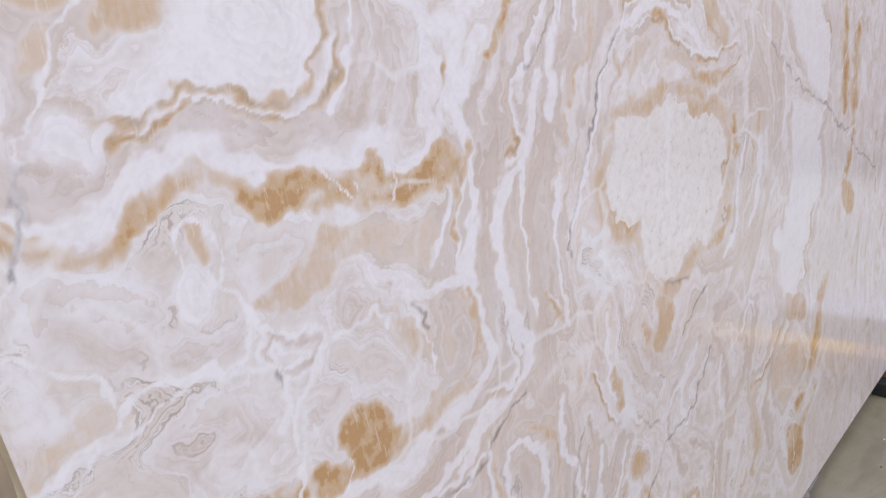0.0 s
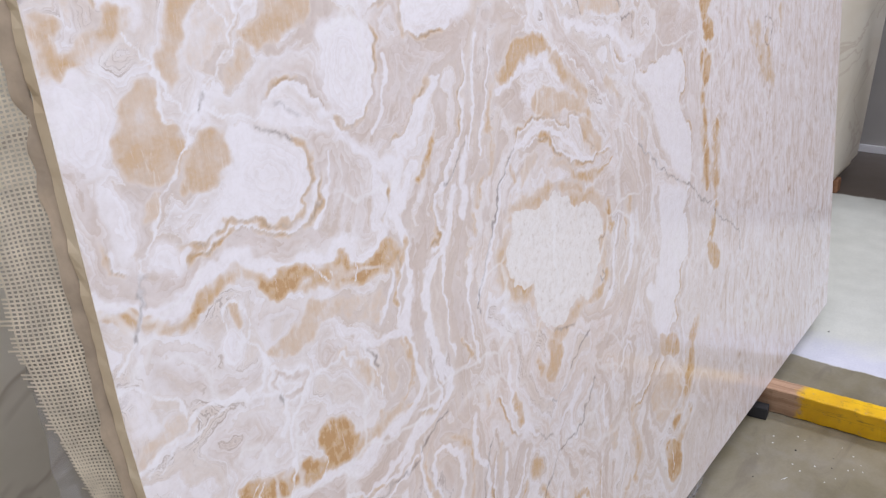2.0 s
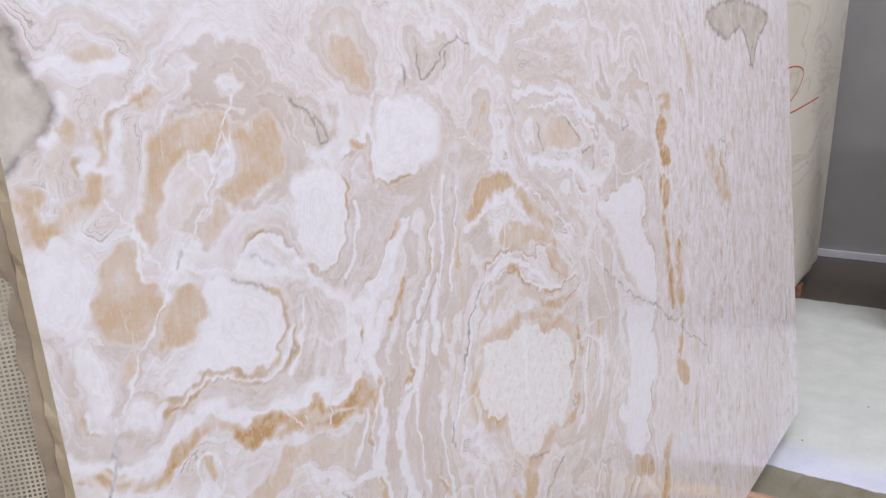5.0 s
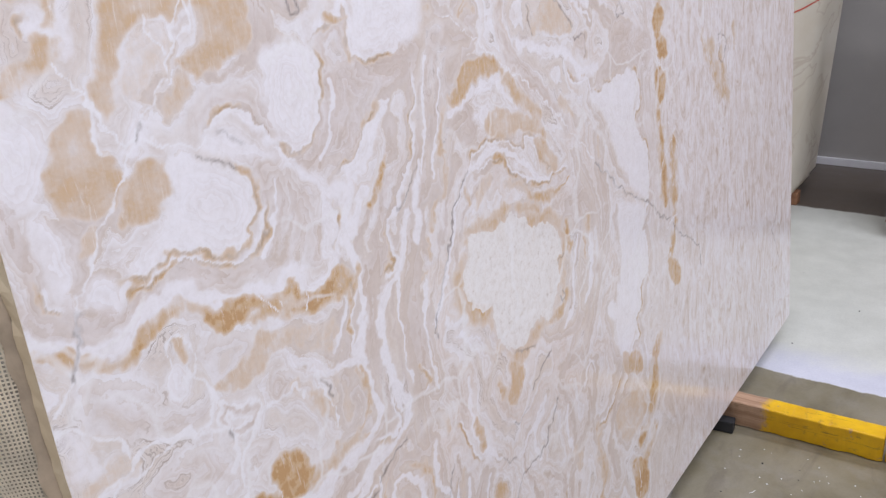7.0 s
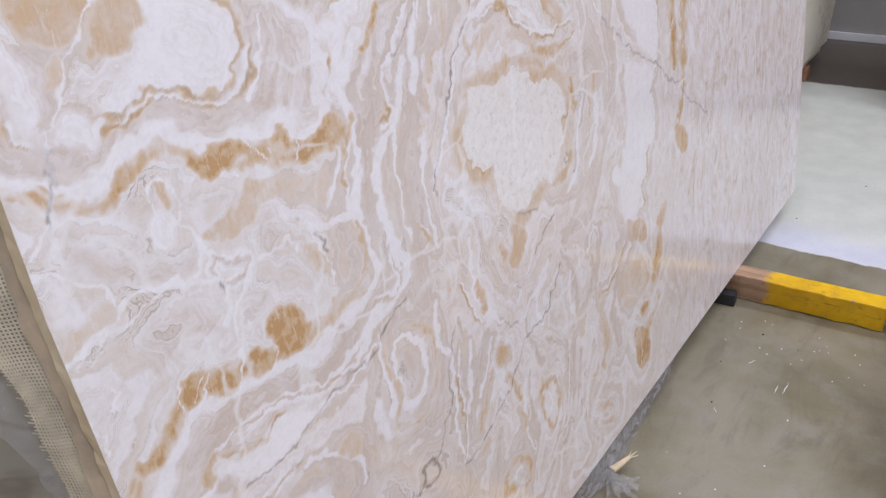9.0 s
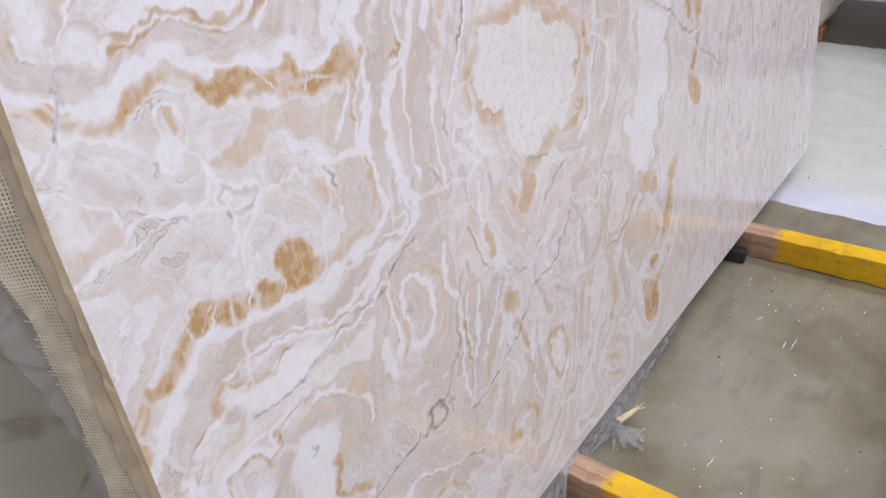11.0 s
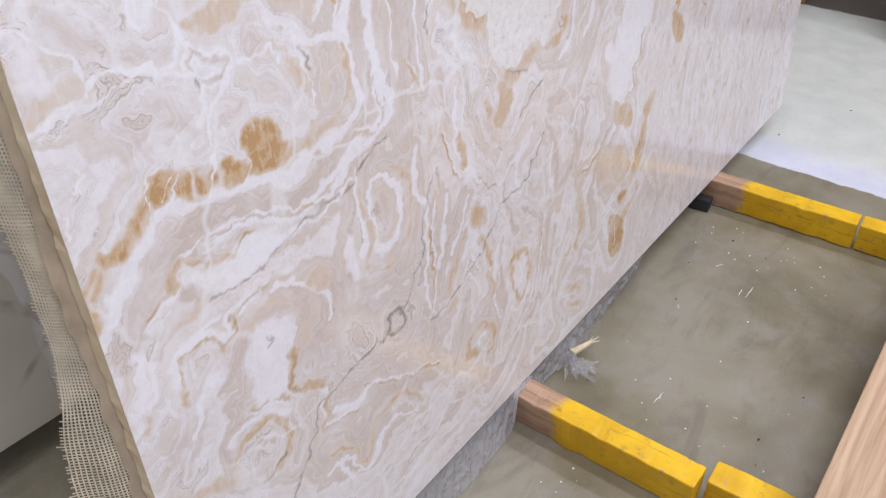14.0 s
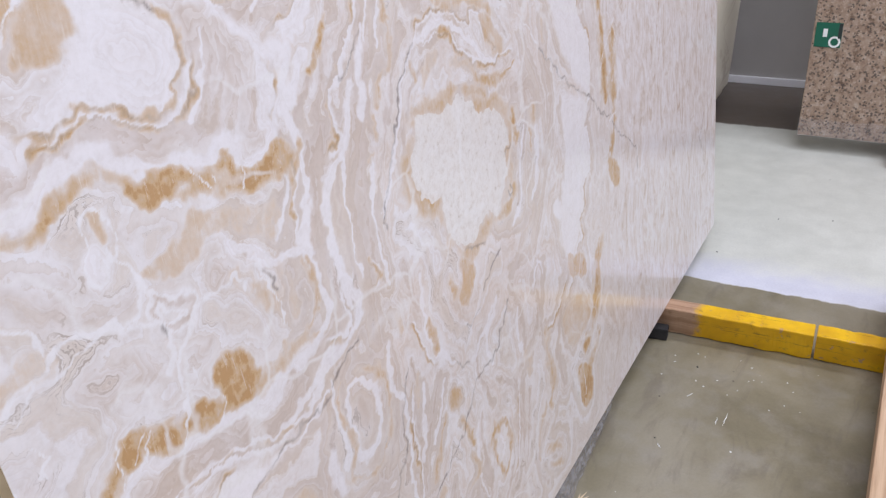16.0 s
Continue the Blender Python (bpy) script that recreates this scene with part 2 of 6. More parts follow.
def concrete_material():
    m, t, b = material("worn_concrete", 0.35)
    vec = coords(t)
    big = noise_tex(t, vec, 2.1, 6, 0.6, 0.3)
    mid = noise_tex(t, vec, 7, 6, 0.65)
    fine = noise_tex(t, vec, 130, 3, 0.6)
    bare = ramp(t, big, [(0.32, (0.148, 0.128, 0.080)), (0.47, (0.212, 0.188, 0.124)), (0.64, (0.285, 0.260, 0.196))])
    bare = mix(t, math_node(t, "MULTIPLY", step(t, mid, 0.45, 0.7), 0.4), bare, (0.30, 0.285, 0.255))
    smear = noise_tex(t, coords(t, (2.2, 7, 1)), 1.6, 6, 0.65, 0.8)
    bare = mix(t, math_node(t, "MULTIPLY", step(t, smear, 0.52, 0.68), 0.35), bare, (0.125, 0.105, 0.085))
    coated = ramp(t, mid, [(0.3, (0.58, 0.60, 0.55)), (0.65, (0.69, 0.71, 0.66))])
    edge_paint = ramp(t, mid, [(0.3, (0.60, 0.62, 0.71)), (0.65, (0.70, 0.72, 0.81))])
    sep = t.nodes.new("ShaderNodeSeparateXYZ")
    t.links.new(vec, sep.inputs[0])
    ragged = math_node(t, "ADD", sep.outputs[0], math_node(t, "MULTIPLY", math_node(t, "SUBTRACT", noise_tex(t, vec, 5, 5, 0.6), 0.5), 0.09))
    fresh = math_node(t, "SUBTRACT", step(t, ragged, 2.595, 2.610), step(t, math_node(t, "ADD", ragged, math_node(t, "MULTIPLY", mid, 0.25)), 2.78, 3.02))
    col = mix(t, step(t, ragged, 2.595, 2.610), bare, coated)
    col = mix(t, math_node(t, "MAXIMUM", fresh, 0.0), col, edge_paint)
    # bare margin along the far wall, its shade painted in as darker brown
    margin = step(t, math_node(t, "ADD", ragged, math_node(t, "MULTIPLY", math_node(t, "SUBTRACT", mid, 0.5), 0.06)), 4.655, 4.69)
    col = mix(t, margin, col, mix(t, mid, (0.085, 0.066, 0.052), (0.16, 0.13, 0.105)))
    # scuffs and dark specks
    sc = noise_tex(t, coords(t, (1, 6, 1)), 9, 5, 0.7, 0.6)
    col = mix(t, math_node(t, "MULTIPLY", step(t, sc, 0.66, 0.76), 0.35), col, (0.5, 0.48, 0.44))
    vo = node(t, "ShaderNodeTexVoronoi", Scale=9.0, Randomness=1.0)
    t.links.new(vec, vo.inputs["Vector"])
    sp = math_node(t, "SUBTRACT", 1.0, step(t, vo.outputs["Distance"], 0.015, 0.035))
    col = mix(t, math_node(t, "MULTIPLY", sp, 0.7), col, (0.05, 0.045, 0.04))
    grain = ramp(t, fine, [(0.3, grey(0.94)), (0.7, grey(1.03))])
    mm = t.nodes.new("ShaderNodeMix")
    mm.data_type, mm.blend_type = "RGBA", "MULTIPLY"
    mm.inputs[0].default_value = 1.0
    t.links.new(col, mm.inputs[6])
    t.links.new(grain, mm.inputs[7])
    t.links.new(mm.outputs[2], b.inputs["Base Color"])
    t.links.new(math_node(t, "ADD", 0.22, math_node(t, "MULTIPLY", mid, 0.3)), b.inputs["Roughness"])
    bump(t, b, fine, 0.05, 0.0006)
    return m


def wood_material(name, dark, light, axis="x", rough=0.6):
    m, t, b = material(name, rough)
    stretch = (1.2, 26, 26) if axis == "x" else (26, 1.2, 26)
    vec = coords(t, stretch)
    n = noise_tex(t, vec, 1.6, 6, 0.6, 1.0)
    f = noise_tex(t, coords(t, tuple(4 * s for s in stretch)), 2.0, 3, 0.6)
    col = ramp(t, n, [(0.32, dark), (0.62, light)])
    col = mix(t, math_node(t, "MULTIPLY", step(t, f, 0.52, 0.7), 0.3), col, dark)
    t.links.new(col, b.inputs["Base Color"])
    bump(t, b, f, 0.3, 0.001)
    return m, t, b, col


def painted_timber():
    m, t, b, wood = wood_material("yellow_painted_timber", (0.30, 0.17, 0.10), (0.50, 0.33, 0.22), "y")
    vec = coords(t)
    wear = noise_tex(t, vec, 24, 6, 0.7)
    paint = ramp(t, noise_tex(t, vec, 9, 4), [(0.3, (0.60, 0.32, 0.006)), (0.65, (0.82, 0.50, 0.008))])
    sep = t.nodes.new("ShaderNodeSeparateXYZ")
    t.links.new(vec, sep.inputs[0])
    end = math_node(t, "ADD", sep.outputs[1], math_node(t, "MULTIPLY", math_node(t, "SUBTRACT", wear, 0.5), 0.10))
    covered = math_node(t, "SUBTRACT", 1.0, step(t, end, -0.120, -0.090))
    worn = math_node(t, "MULTIPLY", covered, math_node(t, "SUBTRACT", 1.0, math_node(t, "MULTIPLY", step(t, wear, 0.61, 0.66), 0.85)))
    col = mix(t, worn, wood, paint)
    split = step(t, noise_tex(t, coords(t, (30, 1.1, 30)), 1.8, 5, 0.65, 0.7), 0.63, 0.70)
    col = mix(t, math_node(t, "MULTIPLY", split, 0.7), col, (0.13, 0.065, 0.02))
    grime = step(t, noise_tex(t, vec, 38, 5, 0.7), 0.56, 0.75)
    col = mix(t, math_node(t, "MULTIPLY", grime, 0.6), col, (0.20, 0.12, 0.04))
    t.links.new(col, b.inputs["Base Color"])
    b.inputs["Roughness"].default_value = 0.42
    bump(t, b, wear, 0.4, 0.002)
    return m


def plain(name, base, rough=0.6, scale=6.0, vary=0.12, metal=0.0):
    m, t, b = material(name, rough, metal)
    n = noise_tex(t, coords(t), scale, 5, 0.6)
    lo, hi = tuple(c * (1 - vary) for c in base), tuple(min(1, c * (1 + vary)) for c in base)
    t.links.new(ramp(t, n, [(0.3, lo), (0.7, hi)]), b.inputs["Base Color"])
    bump(t, b, noise_tex(t, coords(t), scale * 20, 3), 0.15, 0.001)
    return m


def film_material(alpha=0.30):
    m, t, b = material("clear_plastic_film", 0.16, 0.0, (0.52, 0.52, 0.55))
    b.inputs["Alpha"].default_value = alpha
    b.inputs["Specular IOR Level"].default_value = 1.0
    bump(t, b, noise_tex(t, coords(t), 30, 2, 0.45, 1.2), 0.9, 0.010)
    return m


ONYX = onyx_material()
EDGE = stone_material("sawn_onyx_edge", (0.66, 0.52, 0.34), (0.84, 0.72, 0.52), 9, 0.7)
NET = plain("fibreglass_net", (0.62, 0.55, 0.42), 0.5, 30, 0.2)
RESIN = plain("resin_backing", (0.47, 0.38, 0.28), 0.45, 14, 0.3)
FILM = film_material(0.46)
THIN_FILM = film_material(0.16)
SIDE_FILM = film_material(0.30)
CONCRETE = concrete_material()
YELLOW = painted_timber()
PLANK = wood_material("pale_pine", (0.36, 0.22, 0.125), (0.58, 0.41, 0.27), "x")[0]
BROWN_WOOD = wood_material("brown_timber", (0.22, 0.10, 0.05), (0.34, 0.17, 0.09), "y")[0]
CREAM = stone_material("cream_marble", (0.78, 0.71, 0.57), (0.86, 0.81, 0.69), 1.4, 0.35, (0.70, 0.62, 0.50), (1, 1, 2.5))
# the onyx slab's shade on this marble is put into its olive-grey tones
SHADED_MARBLE = stone_material("shaded_grey_marble", (0.44, 0.41, 0.33), (0.56, 0.53, 0.45), 1.3, 0.3, (0.36, 0.32, 0.26), (1, 1, 2.2))
GRANITE = granite_material()
WALL = plain("grey_wall_paint", (0.37, 0.355, 0.335), 0.7, 1.5, 0.10)
CEILING = plain("ceiling_paint", (0.46, 0.46, 0.47), 0.8, 1.0, 0.05)
SKIRT = plain("white_skirting", (0.80, 0.80, 0.83), 0.4, 6, 0.05)
RUBBER = plain("black_rubber", (0.02, 0.02, 0.022), 0.7, 20, 0.2)
GREEN = plain("green_label", (0.012, 0.12, 0.075), 0.35, 20, 0.1)
LABEL_WHITE = plain("label_white", (0.75, 0.78, 0.78), 0.4, 20, 0.05)
LABEL_DARK = plain("label_dark", (0.02, 0.03, 0.03), 0.4, 20, 0.05)
RED = plain("red_wax_crayon", (0.62, 0.10, 0.06), 0.6, 60, 0.2)
SPLINTER = plain("raw_splinter", (0.62, 0.50, 0.34), 0.7, 40, 0.2)


# ---- builders ----
def mesh_object(name, bm, mat, parent=None, label=""):
    me = bpy.data.meshes.new(name)
    bm.to_mesh(me)
    bm.free()
    me.materials.append(mat)
    ob = new(name, me)
    if parent is not None:
        ob.parent = parent
    if label:
        ob["label"] = label
    return ob


part = mesh_object


def box(x0, y0, z0, x1, y1, z1, bevel=0.0, segments=2, cuts=0, jitter=0.0, seed=0):
    bm = bmesh.new()
    bmesh.ops.create_cube(bm, size=1)
    for v in bm.verts:
        v.co = Vector(((x0 + x1) / 2 + v.co.x * (x1 - x0), (y0 + y1) / 2 + v.co.y * (y1 - y0), (z0 + z1) / 2 + v.co.z * (z1 - z0)))
    if cuts:
        long_axis = max(range(3), key=lambda i: (x1 - x0, y1 - y0, z1 - z0)[i])
        edges = [e for e in bm.edges if abs((e.verts[0].co - e.verts[1].co)[long_axis]) > 1e-6]
        bmesh.ops.subdivide_edges(bm, edges=edges, cuts=cuts)
    if bevel:
        sharp = [e for e in bm.edges if len(e.link_faces) == 2 and e.calc_face_angle(0) > 0.5]
        bmesh.ops.bevel(bm, geom=sharp, offset=bevel, segments=segments, profile=0.6, affect="EDGES")
    if jitter:
        for v in bm.verts:
            n = noise.noise_vector(v.co * 22 + Vector((seed * 7.1, 0, 0)))
            v.co += n * jitter
    return bm


def empty(name):
    ob = new(name)
    ob.empty_display_size = 0.1
    return ob


def leaning(x, y, z, lean, turn=0):
    return pose(x, y, z, -lean, 0, turn)


# ---- hall ----
def room():
    floor = mesh_object("floor", box(-6, -7, -0.2, 5.7, 4, 0), CONCRETE)
    tagged(floor, "worn grey concrete floor with a pale coated stretch", "floor", kind="structure")
    walls = (("wall_east", (5.7, -7, -0.2, 5.9, 4, 4.8)), ("wall_west", (-6.2, -7, -0.2, -6, 4, 4.8)),
             ("wall_north", (-6.2, 4, -0.2, 5.9, 4.2, 4.8)), ("wall_south", (-6.2, -7.2, -0.2, 5.9, -7, 4.8)))
    for name, b in walls:
        tagged(mesh_object(name, box(*b), WALL), "plain dark grey painted hall wall", "wall", kind="structure")
    tagged(mesh_object("ceiling", box(-6.2, -7.2, 4.8, 5.9, 4.2, 5.0), CEILING), "plain pale hall ceiling", "ceiling", kind="structure")
    skirt = mesh_object("baseboard", box(5.672, -7, 0, 5.698, 4, 0.05, 0.004), SKIRT)
    tagged(skirt, "white skirting strip along the grey wall", "baseboard", kind="structure")


room()


# ---- the onyx slab ----
SLAB_W, SLAB_H, SLAB_T, LEAN_BACK, BASE = 2.90, 1.80, 0.020, 5.0, 0.101
rng = np.random.RandomState(4)
LATTICE = rng.rand(256, 256)


def value_noise(x, y):
    xi, yi = np.floor(x).astype(int), np.floor(y).astype(int)
    fx, fy = x - xi, y - yi
    fx, fy = fx * fx * (3 - 2 * fx), fy * fy * (3 - 2 * fy)
    a, b = LATTICE[xi % 256, yi % 256], LATTICE[(xi + 1) % 256, yi % 256]
    c, d = LATTICE[xi % 256, (yi + 1) % 256], LATTICE[(xi + 1) % 256, (yi + 1) % 256]
    return (a * (1 - fx) + b * fx) * (1 - fy) + (c * (1 - fx) + d * fx) * fy - 0.5


def fbm(x, y, octaves=4, gain=0.55):
    total, amp = 0.0, 1.0
    for k in range(octaves):
        total = total + amp * value_noise(x * 2 ** k + 17.3 * k, y * 2 ** k + 5.1 * k)
        amp *= gain
    return total


fine_u = np.arange(0, 1.25, 0.0023)
US = np.concatenate([fine_u, np.linspace(1.25, SLAB_W, 360)])
VS = np.concatenate([np.linspace(0, 0.30, 100, endpoint=False), np.arange(0.30, 1.62, 0.0024), np.linspace(1.62, SLAB_H, 12)])
UU, VV = np.meshgrid(US, VS, indexing="ij")


def sawn(v):
    """How far the slab's sawn end runs in from square at a height."""
    return max(0.0, 0.042 - 0.042 * v)


UU = UU + np.clip(0.042 - 0.042 * VV, 0, None) * np.clip(1 - UU / 0.4, 0, 1)
# the grain of the stone bends every outline a little
PU = UU + 0.007 * fbm(UU * 14, VV * 14) + 0.010 * fbm(UU * 60 + 9, VV * 60, 3)
PV = VV + 0.007 * fbm(UU * 14 + 40, VV * 14 + 8) + 0.010 * fbm(UU * 60, VV * 60 + 31, 3)
LAYERS = {key: np.zeros_like(UU) for key in ("warm", "taupe", "white", "bloom", "geode", "vein", "crack")}
NEAR = np.full_like(UU, 0.17)


def smooth(points, closed=False):
    """A Catmull-Rom curve through a few points."""
    p = [Vector(q) for q in points]
    n, out = len(p), []
    for i in range(n if closed else n - 1):
        a, b, c, d = ((p[(i + k) % n] for k in (-1, 0, 1, 2)) if closed else (p[max(i - 1, 0)], p[i], p[i + 1], p[min(i + 2, n - 1)]))
        for s in (0.0, 0.33, 0.67):
            out.append(0.5 * ((2 * b) + (c - a) * s + (2 * a - 5 * b + 4 * c - d) * s * s + (3 * b - a - 3 * c + d) * s ** 3))
    out.append(p[0] if closed else p[-1])
    return out


def window(points, margin):
    us, vs = [q[0] for q in points], [q[1] for q in points]
    i0, i1 = np.searchsorted(US, (min(us) - margin - 0.045, max(us) + margin))
    j0, j1 = np.searchsorted(VS, (min(vs) - margin, max(vs) + margin))
    return slice(i0, i1), slice(j0, j1)


def away(points, w, u=None, v=None):
    u, v = (PU[w], PV[w]) if u is None else (u, v)
    best = np.full_like(u, 9.0)
    for a, b in zip(points, points[1:]):
        d = b - a
        s = np.clip(((u - a.x) * d.x + (v - a.y) * d.y) / max(d.length_squared, 1e-9), 0, 1)
        best = np.minimum(best, np.hypot(u - a.x - s * d.x, v - a.y - s * d.y))
    return best


def inside(points, w):
    u, v = PU[w], PV[w]
    odd = np.zeros(u.shape, bool)
    for a, b in zip(points, points[1:]):
        if abs(a.y - b.y) > 1e-9:
            odd ^= ((a.y > v) != (b.y > v)) & (u < (b.x - a.x) * (v - a.y) / (b.y - a.y) + a.x)
    return odd


def guide(line):
    w = window(line, 0.17)
    NEAR[w] = np.minimum(NEAR[w], away(line, w))


def lay(key, w, value):
    LAYERS[key][w] = np.maximum(LAYERS[key][w], value)


def tint(width, strength, *points):
    line = smooth(points)
    w = window(line, width * 4)
    d = away(line, w)
    ragged = 1 + 1.3 * fbm(UU[w] * 30, VV[w] * 30)
    broken = np.clip(1.0 + 1.2 * fbm(UU[w] * 38 + 4, VV[w] * 30), 0.4, 1)
    lay("warm", w, strength * broken * np.exp(-(d / (1.1 * width * ragged.clip(0.25))) ** 2))
    guide(line)


def patch(kind, strength, *points):
    line = smooth(points, True)
    w = window(line, 0.06)
    d = away(line, w) * np.where(inside(line, w), 1, -1)
    if kind == 0:
        lay("warm", w, strength * np.clip(0.8 + d / 0.010, 0, 1) * np.clip(1.0 - 0.15 * d / 0.05 + 0.7 * fbm(UU[w] * 20, VV[w] * 20), 0.4, 1))
    elif kind == 1:
        lay("white", w, strength * np.clip(0.5 + d / 0.024, 0, 1))
    elif kind == 4:
        lay("taupe", w, strength * np.clip(0.5 + d / 0.014, 0, 1) * np.clip(0.9 + 0.7 * fbm(UU[w] * 16, VV[w] * 16 + 1), 0.3, 1))
    elif kind == 2:
        d = d + 0.016 * np.abs(fbm(UU[w] * 22, VV[w] * 22 + 3, 2)) - 0.004
        lay("bloom", w, np.clip(0.5 + d / 0.008, 0, 1))
        lay("warm", w, 0.55 * np.exp(-((d + 0.012) / 0.018) ** 2) * np.clip(0.7 + 1.6 * fbm(UU[w] * 16, VV[w] * 16), 0, 1))
    else:
        lay("geode", w, strength * np.clip(0.5 + d / 0.008, 0, 1))
        lay("crack", w, np.clip(1 - np.abs(d) / 0.010, 0, 1))
    guide(line)


def vein(width, lead, *points):
    line = smooth(points)
    w = window(line, width * 5)
    thick = width * (1 + 0.8 * fbm(UU[w] * 25 + 3, VV[w] * 25)).clip(0.4)
    lay("vein", w, np.clip(1.15 - away(line, w) / (0.75 * thick), 0, 1))
    if lead:
        guide(line)


def shade(width, strength, *points):
    """A soft taupe layer along a line."""
    line = smooth(points)
    w = window(line, width * 4)
    thick = width * (1 + 1.0 * fbm(UU[w] * 22 + 7, VV[w] * 22)).clip(0.3)
    lay("taupe", w, strength * np.exp(-(away(line, w) / thick) ** 2))
    guide(line)


def pale(width, strength, *points):
    """A milky white layer along a line."""
    line = smooth(points)
    w = window(line, width * 4)
    thick = width * (1 + 0.9 * fbm(UU[w] * 18, VV[w] * 18 + 5)).clip(0.35)
    lay("white", w, strength * np.exp(-(away(line, w) / (0.9 * thick)) ** 3))
    guide(line)


def seam(side, width, *points):
    """A crisp scalloped brown seam; taupe layers fade away on one side, milky stone meets it on the other."""
    line = smooth(points)
    w = window(line, width * 4 + 0.02)
    u, v = PU[w], PV[w]
    best, sign = np.full_like(u, 9.0), np.zeros_like(u)
    for a, b in zip(line, line[1:]):
        d = b - a
        s = np.clip(((u - a.x) * d.x + (v - a.y) * d.y) / max(d.length_squared, 1e-9), 0, 1)
        far = np.hypot(u - a.x - s * d.x, v - a.y - s * d.y)
        cross = d.x * (v - a.y) - d.y * (u - a.x)
        sign = np.where(far < best, np.where(cross > 0, 1.0, -1.0), sign)
        best = np.minimum(best, far)
    ends = np.minimum(np.hypot(u - line[0].x, v - line[0].y), np.hypot(u - line[-1].x, v - line[-1].y))
    fade = np.clip(ends / (1.5 * width + 0.004), 0, 1)
    d = best * sign * side + 0.006 * np.abs(fbm(UU[w] * 34, VV[w] * 34 + 3, 2)) - 0.0015
    echo = 0.72 + 0.28 * np.cos(np.clip(d, 0, None) / (0.30 * width) * 2.2)
    lay("taupe", w, fade * np.where(d > 0, np.exp(-(d / (1.5 * width)) ** 1.5) * echo, np.exp(-(d / 0.0016) ** 2)))
    lay("white", w, 0.9 * fade * np.where(d < -0.001, np.exp(-((d + 0.003) / (0.8 * width)) ** 2), 0))
    rust = np.clip(0.42 + 1.1 * fbm(UU[w] * 26 + 2, VV[w] * 26), 0, 0.8)
    lay("crack", w, fade * rust * 0.8 * np.exp(-((d - 0.0008) / 0.0016) ** 2))
    lay("warm", w, fade * rust * np.exp(-((d - 0.002) / 0.004) ** 2))
    guide(line)


def crack(*points):
    line = smooth(points)
    w = window(line, 0.02)
    lay("crack", w, np.clip(1.25 - away(line, w) / 0.0024, 0, 1))


def loop(*points):
    """A small open vug, dark-rimmed."""
    line = smooth(points)
    w = window(line, 0.03)
    d = away(line, w)
    lay("crack", w, np.clip(1.4 - d / 0.0045, 0, 1))
    lay("taupe", w, 0.8 * np.exp(-(d / 0.010) ** 2))
    guide(line)


def ring(*points):
    guide(smooth(points))


tint(.009, .75, (0.012, 1.391), (0.015, 1.377), (0.020, 1.361), (0.039, 1.360), (0.055, 1.370), (0.069, 1.381), (0.083, 1.389), (0.089, 1.398))
patch(0, .6, (0.013, 1.409), (0.025, 1.405), (0.027, 1.393), (0.017, 1.389), (0.009, 1.391))
seam(1, .012, (0.089, 1.399), (0.079, 1.402), (0.073, 1.412), (0.072, 1.420), (0.081, 1.421), (0.088, 1.425))
tint(.008, .6, (0.098, 1.449), (0.096, 1.439), (0.095, 1.425))
tint(.006, .6, (0.105, 1.448), (0.111, 1.461), (0.129, 1.471), (0.148, 1.475), (0.173, 1.481))
patch(0, .5, (0.068, 1.462), (0.078, 1.459), (0.071, 1.439), (0.063, 1.442), (0.063, 1.453))
patch(0, .3, (0.048, 1.434), (0.053, 1.428), (0.046, 1.400), (0.042, 1.404))
pale(.010, .9, (0.041, 1.515), (0.073, 1.518), (0.111, 1.512), (0.140, 1.508))
pale(.010, .8, (0.067, 1.490), (0.067, 1.470), (0.061, 1.453), (0.050, 1.444))
pale(.012, .8, (0.079, 1.418), (0.088, 1.418), (0.094, 1.414), (0.098, 1.403))
pale(.012, .7, (0.115, 1.456), (0.110, 1.429), (0.100, 1.397))
patch(0, .34, (0.083, 1.529), (0.103, 1.531), (0.131, 1.524), (0.130, 1.516), (0.107, 1.520))
patch(0, .60, (0.161, 1.433), (0.186, 1.446), (0.215, 1.450), (0.246, 1.453), (0.266, 1.443), (0.254, 1.418), (0.234, 1.414), (0.216, 1.420), (0.200, 1.412), (0.180, 1.406), (0.164, 1.394), (0.151, 1.367), (0.141, 1.339), (0.129, 1.329), (0.121, 1.343), (0.131, 1.370), (0.146, 1.402))
patch(0, .60, (0.271, 1.441), (0.286, 1.433), (0.300, 1.425), (0.307, 1.440), (0.321, 1.447), (0.335, 1.436), (0.340, 1.409), (0.338, 1.385), (0.327, 1.367), (0.301, 1.362), (0.266, 1.353), (0.254, 1.350), (0.238, 1.359), (0.230, 1.370), (0.252, 1.373), (0.273, 1.384), (0.275, 1.410))
patch(0, .46, (0.226, 1.355), (0.239, 1.341), (0.226, 1.327), (0.210, 1.315), (0.199, 1.314), (0.201, 1.330))
patch(0, .58, (0.091, 1.332), (0.108, 1.337), (0.114, 1.322), (0.111, 1.302), (0.124, 1.288), (0.132, 1.269), (0.129, 1.252), (0.112, 1.239), (0.089, 1.237), (0.071, 1.246), (0.063, 1.260), (0.064, 1.282), (0.066, 1.304), (0.079, 1.321))
patch(0, .55, (0.145, 1.265), (0.169, 1.272), (0.181, 1.263), (0.187, 1.248), (0.185, 1.233), (0.173, 1.225), (0.168, 1.215), (0.156, 1.215), (0.145, 1.216), (0.127, 1.216), (0.127, 1.228), (0.131, 1.245))
patch(0, .45, (0.082, 1.222), (0.099, 1.225), (0.093, 1.212), (0.081, 1.200), (0.073, 1.204))
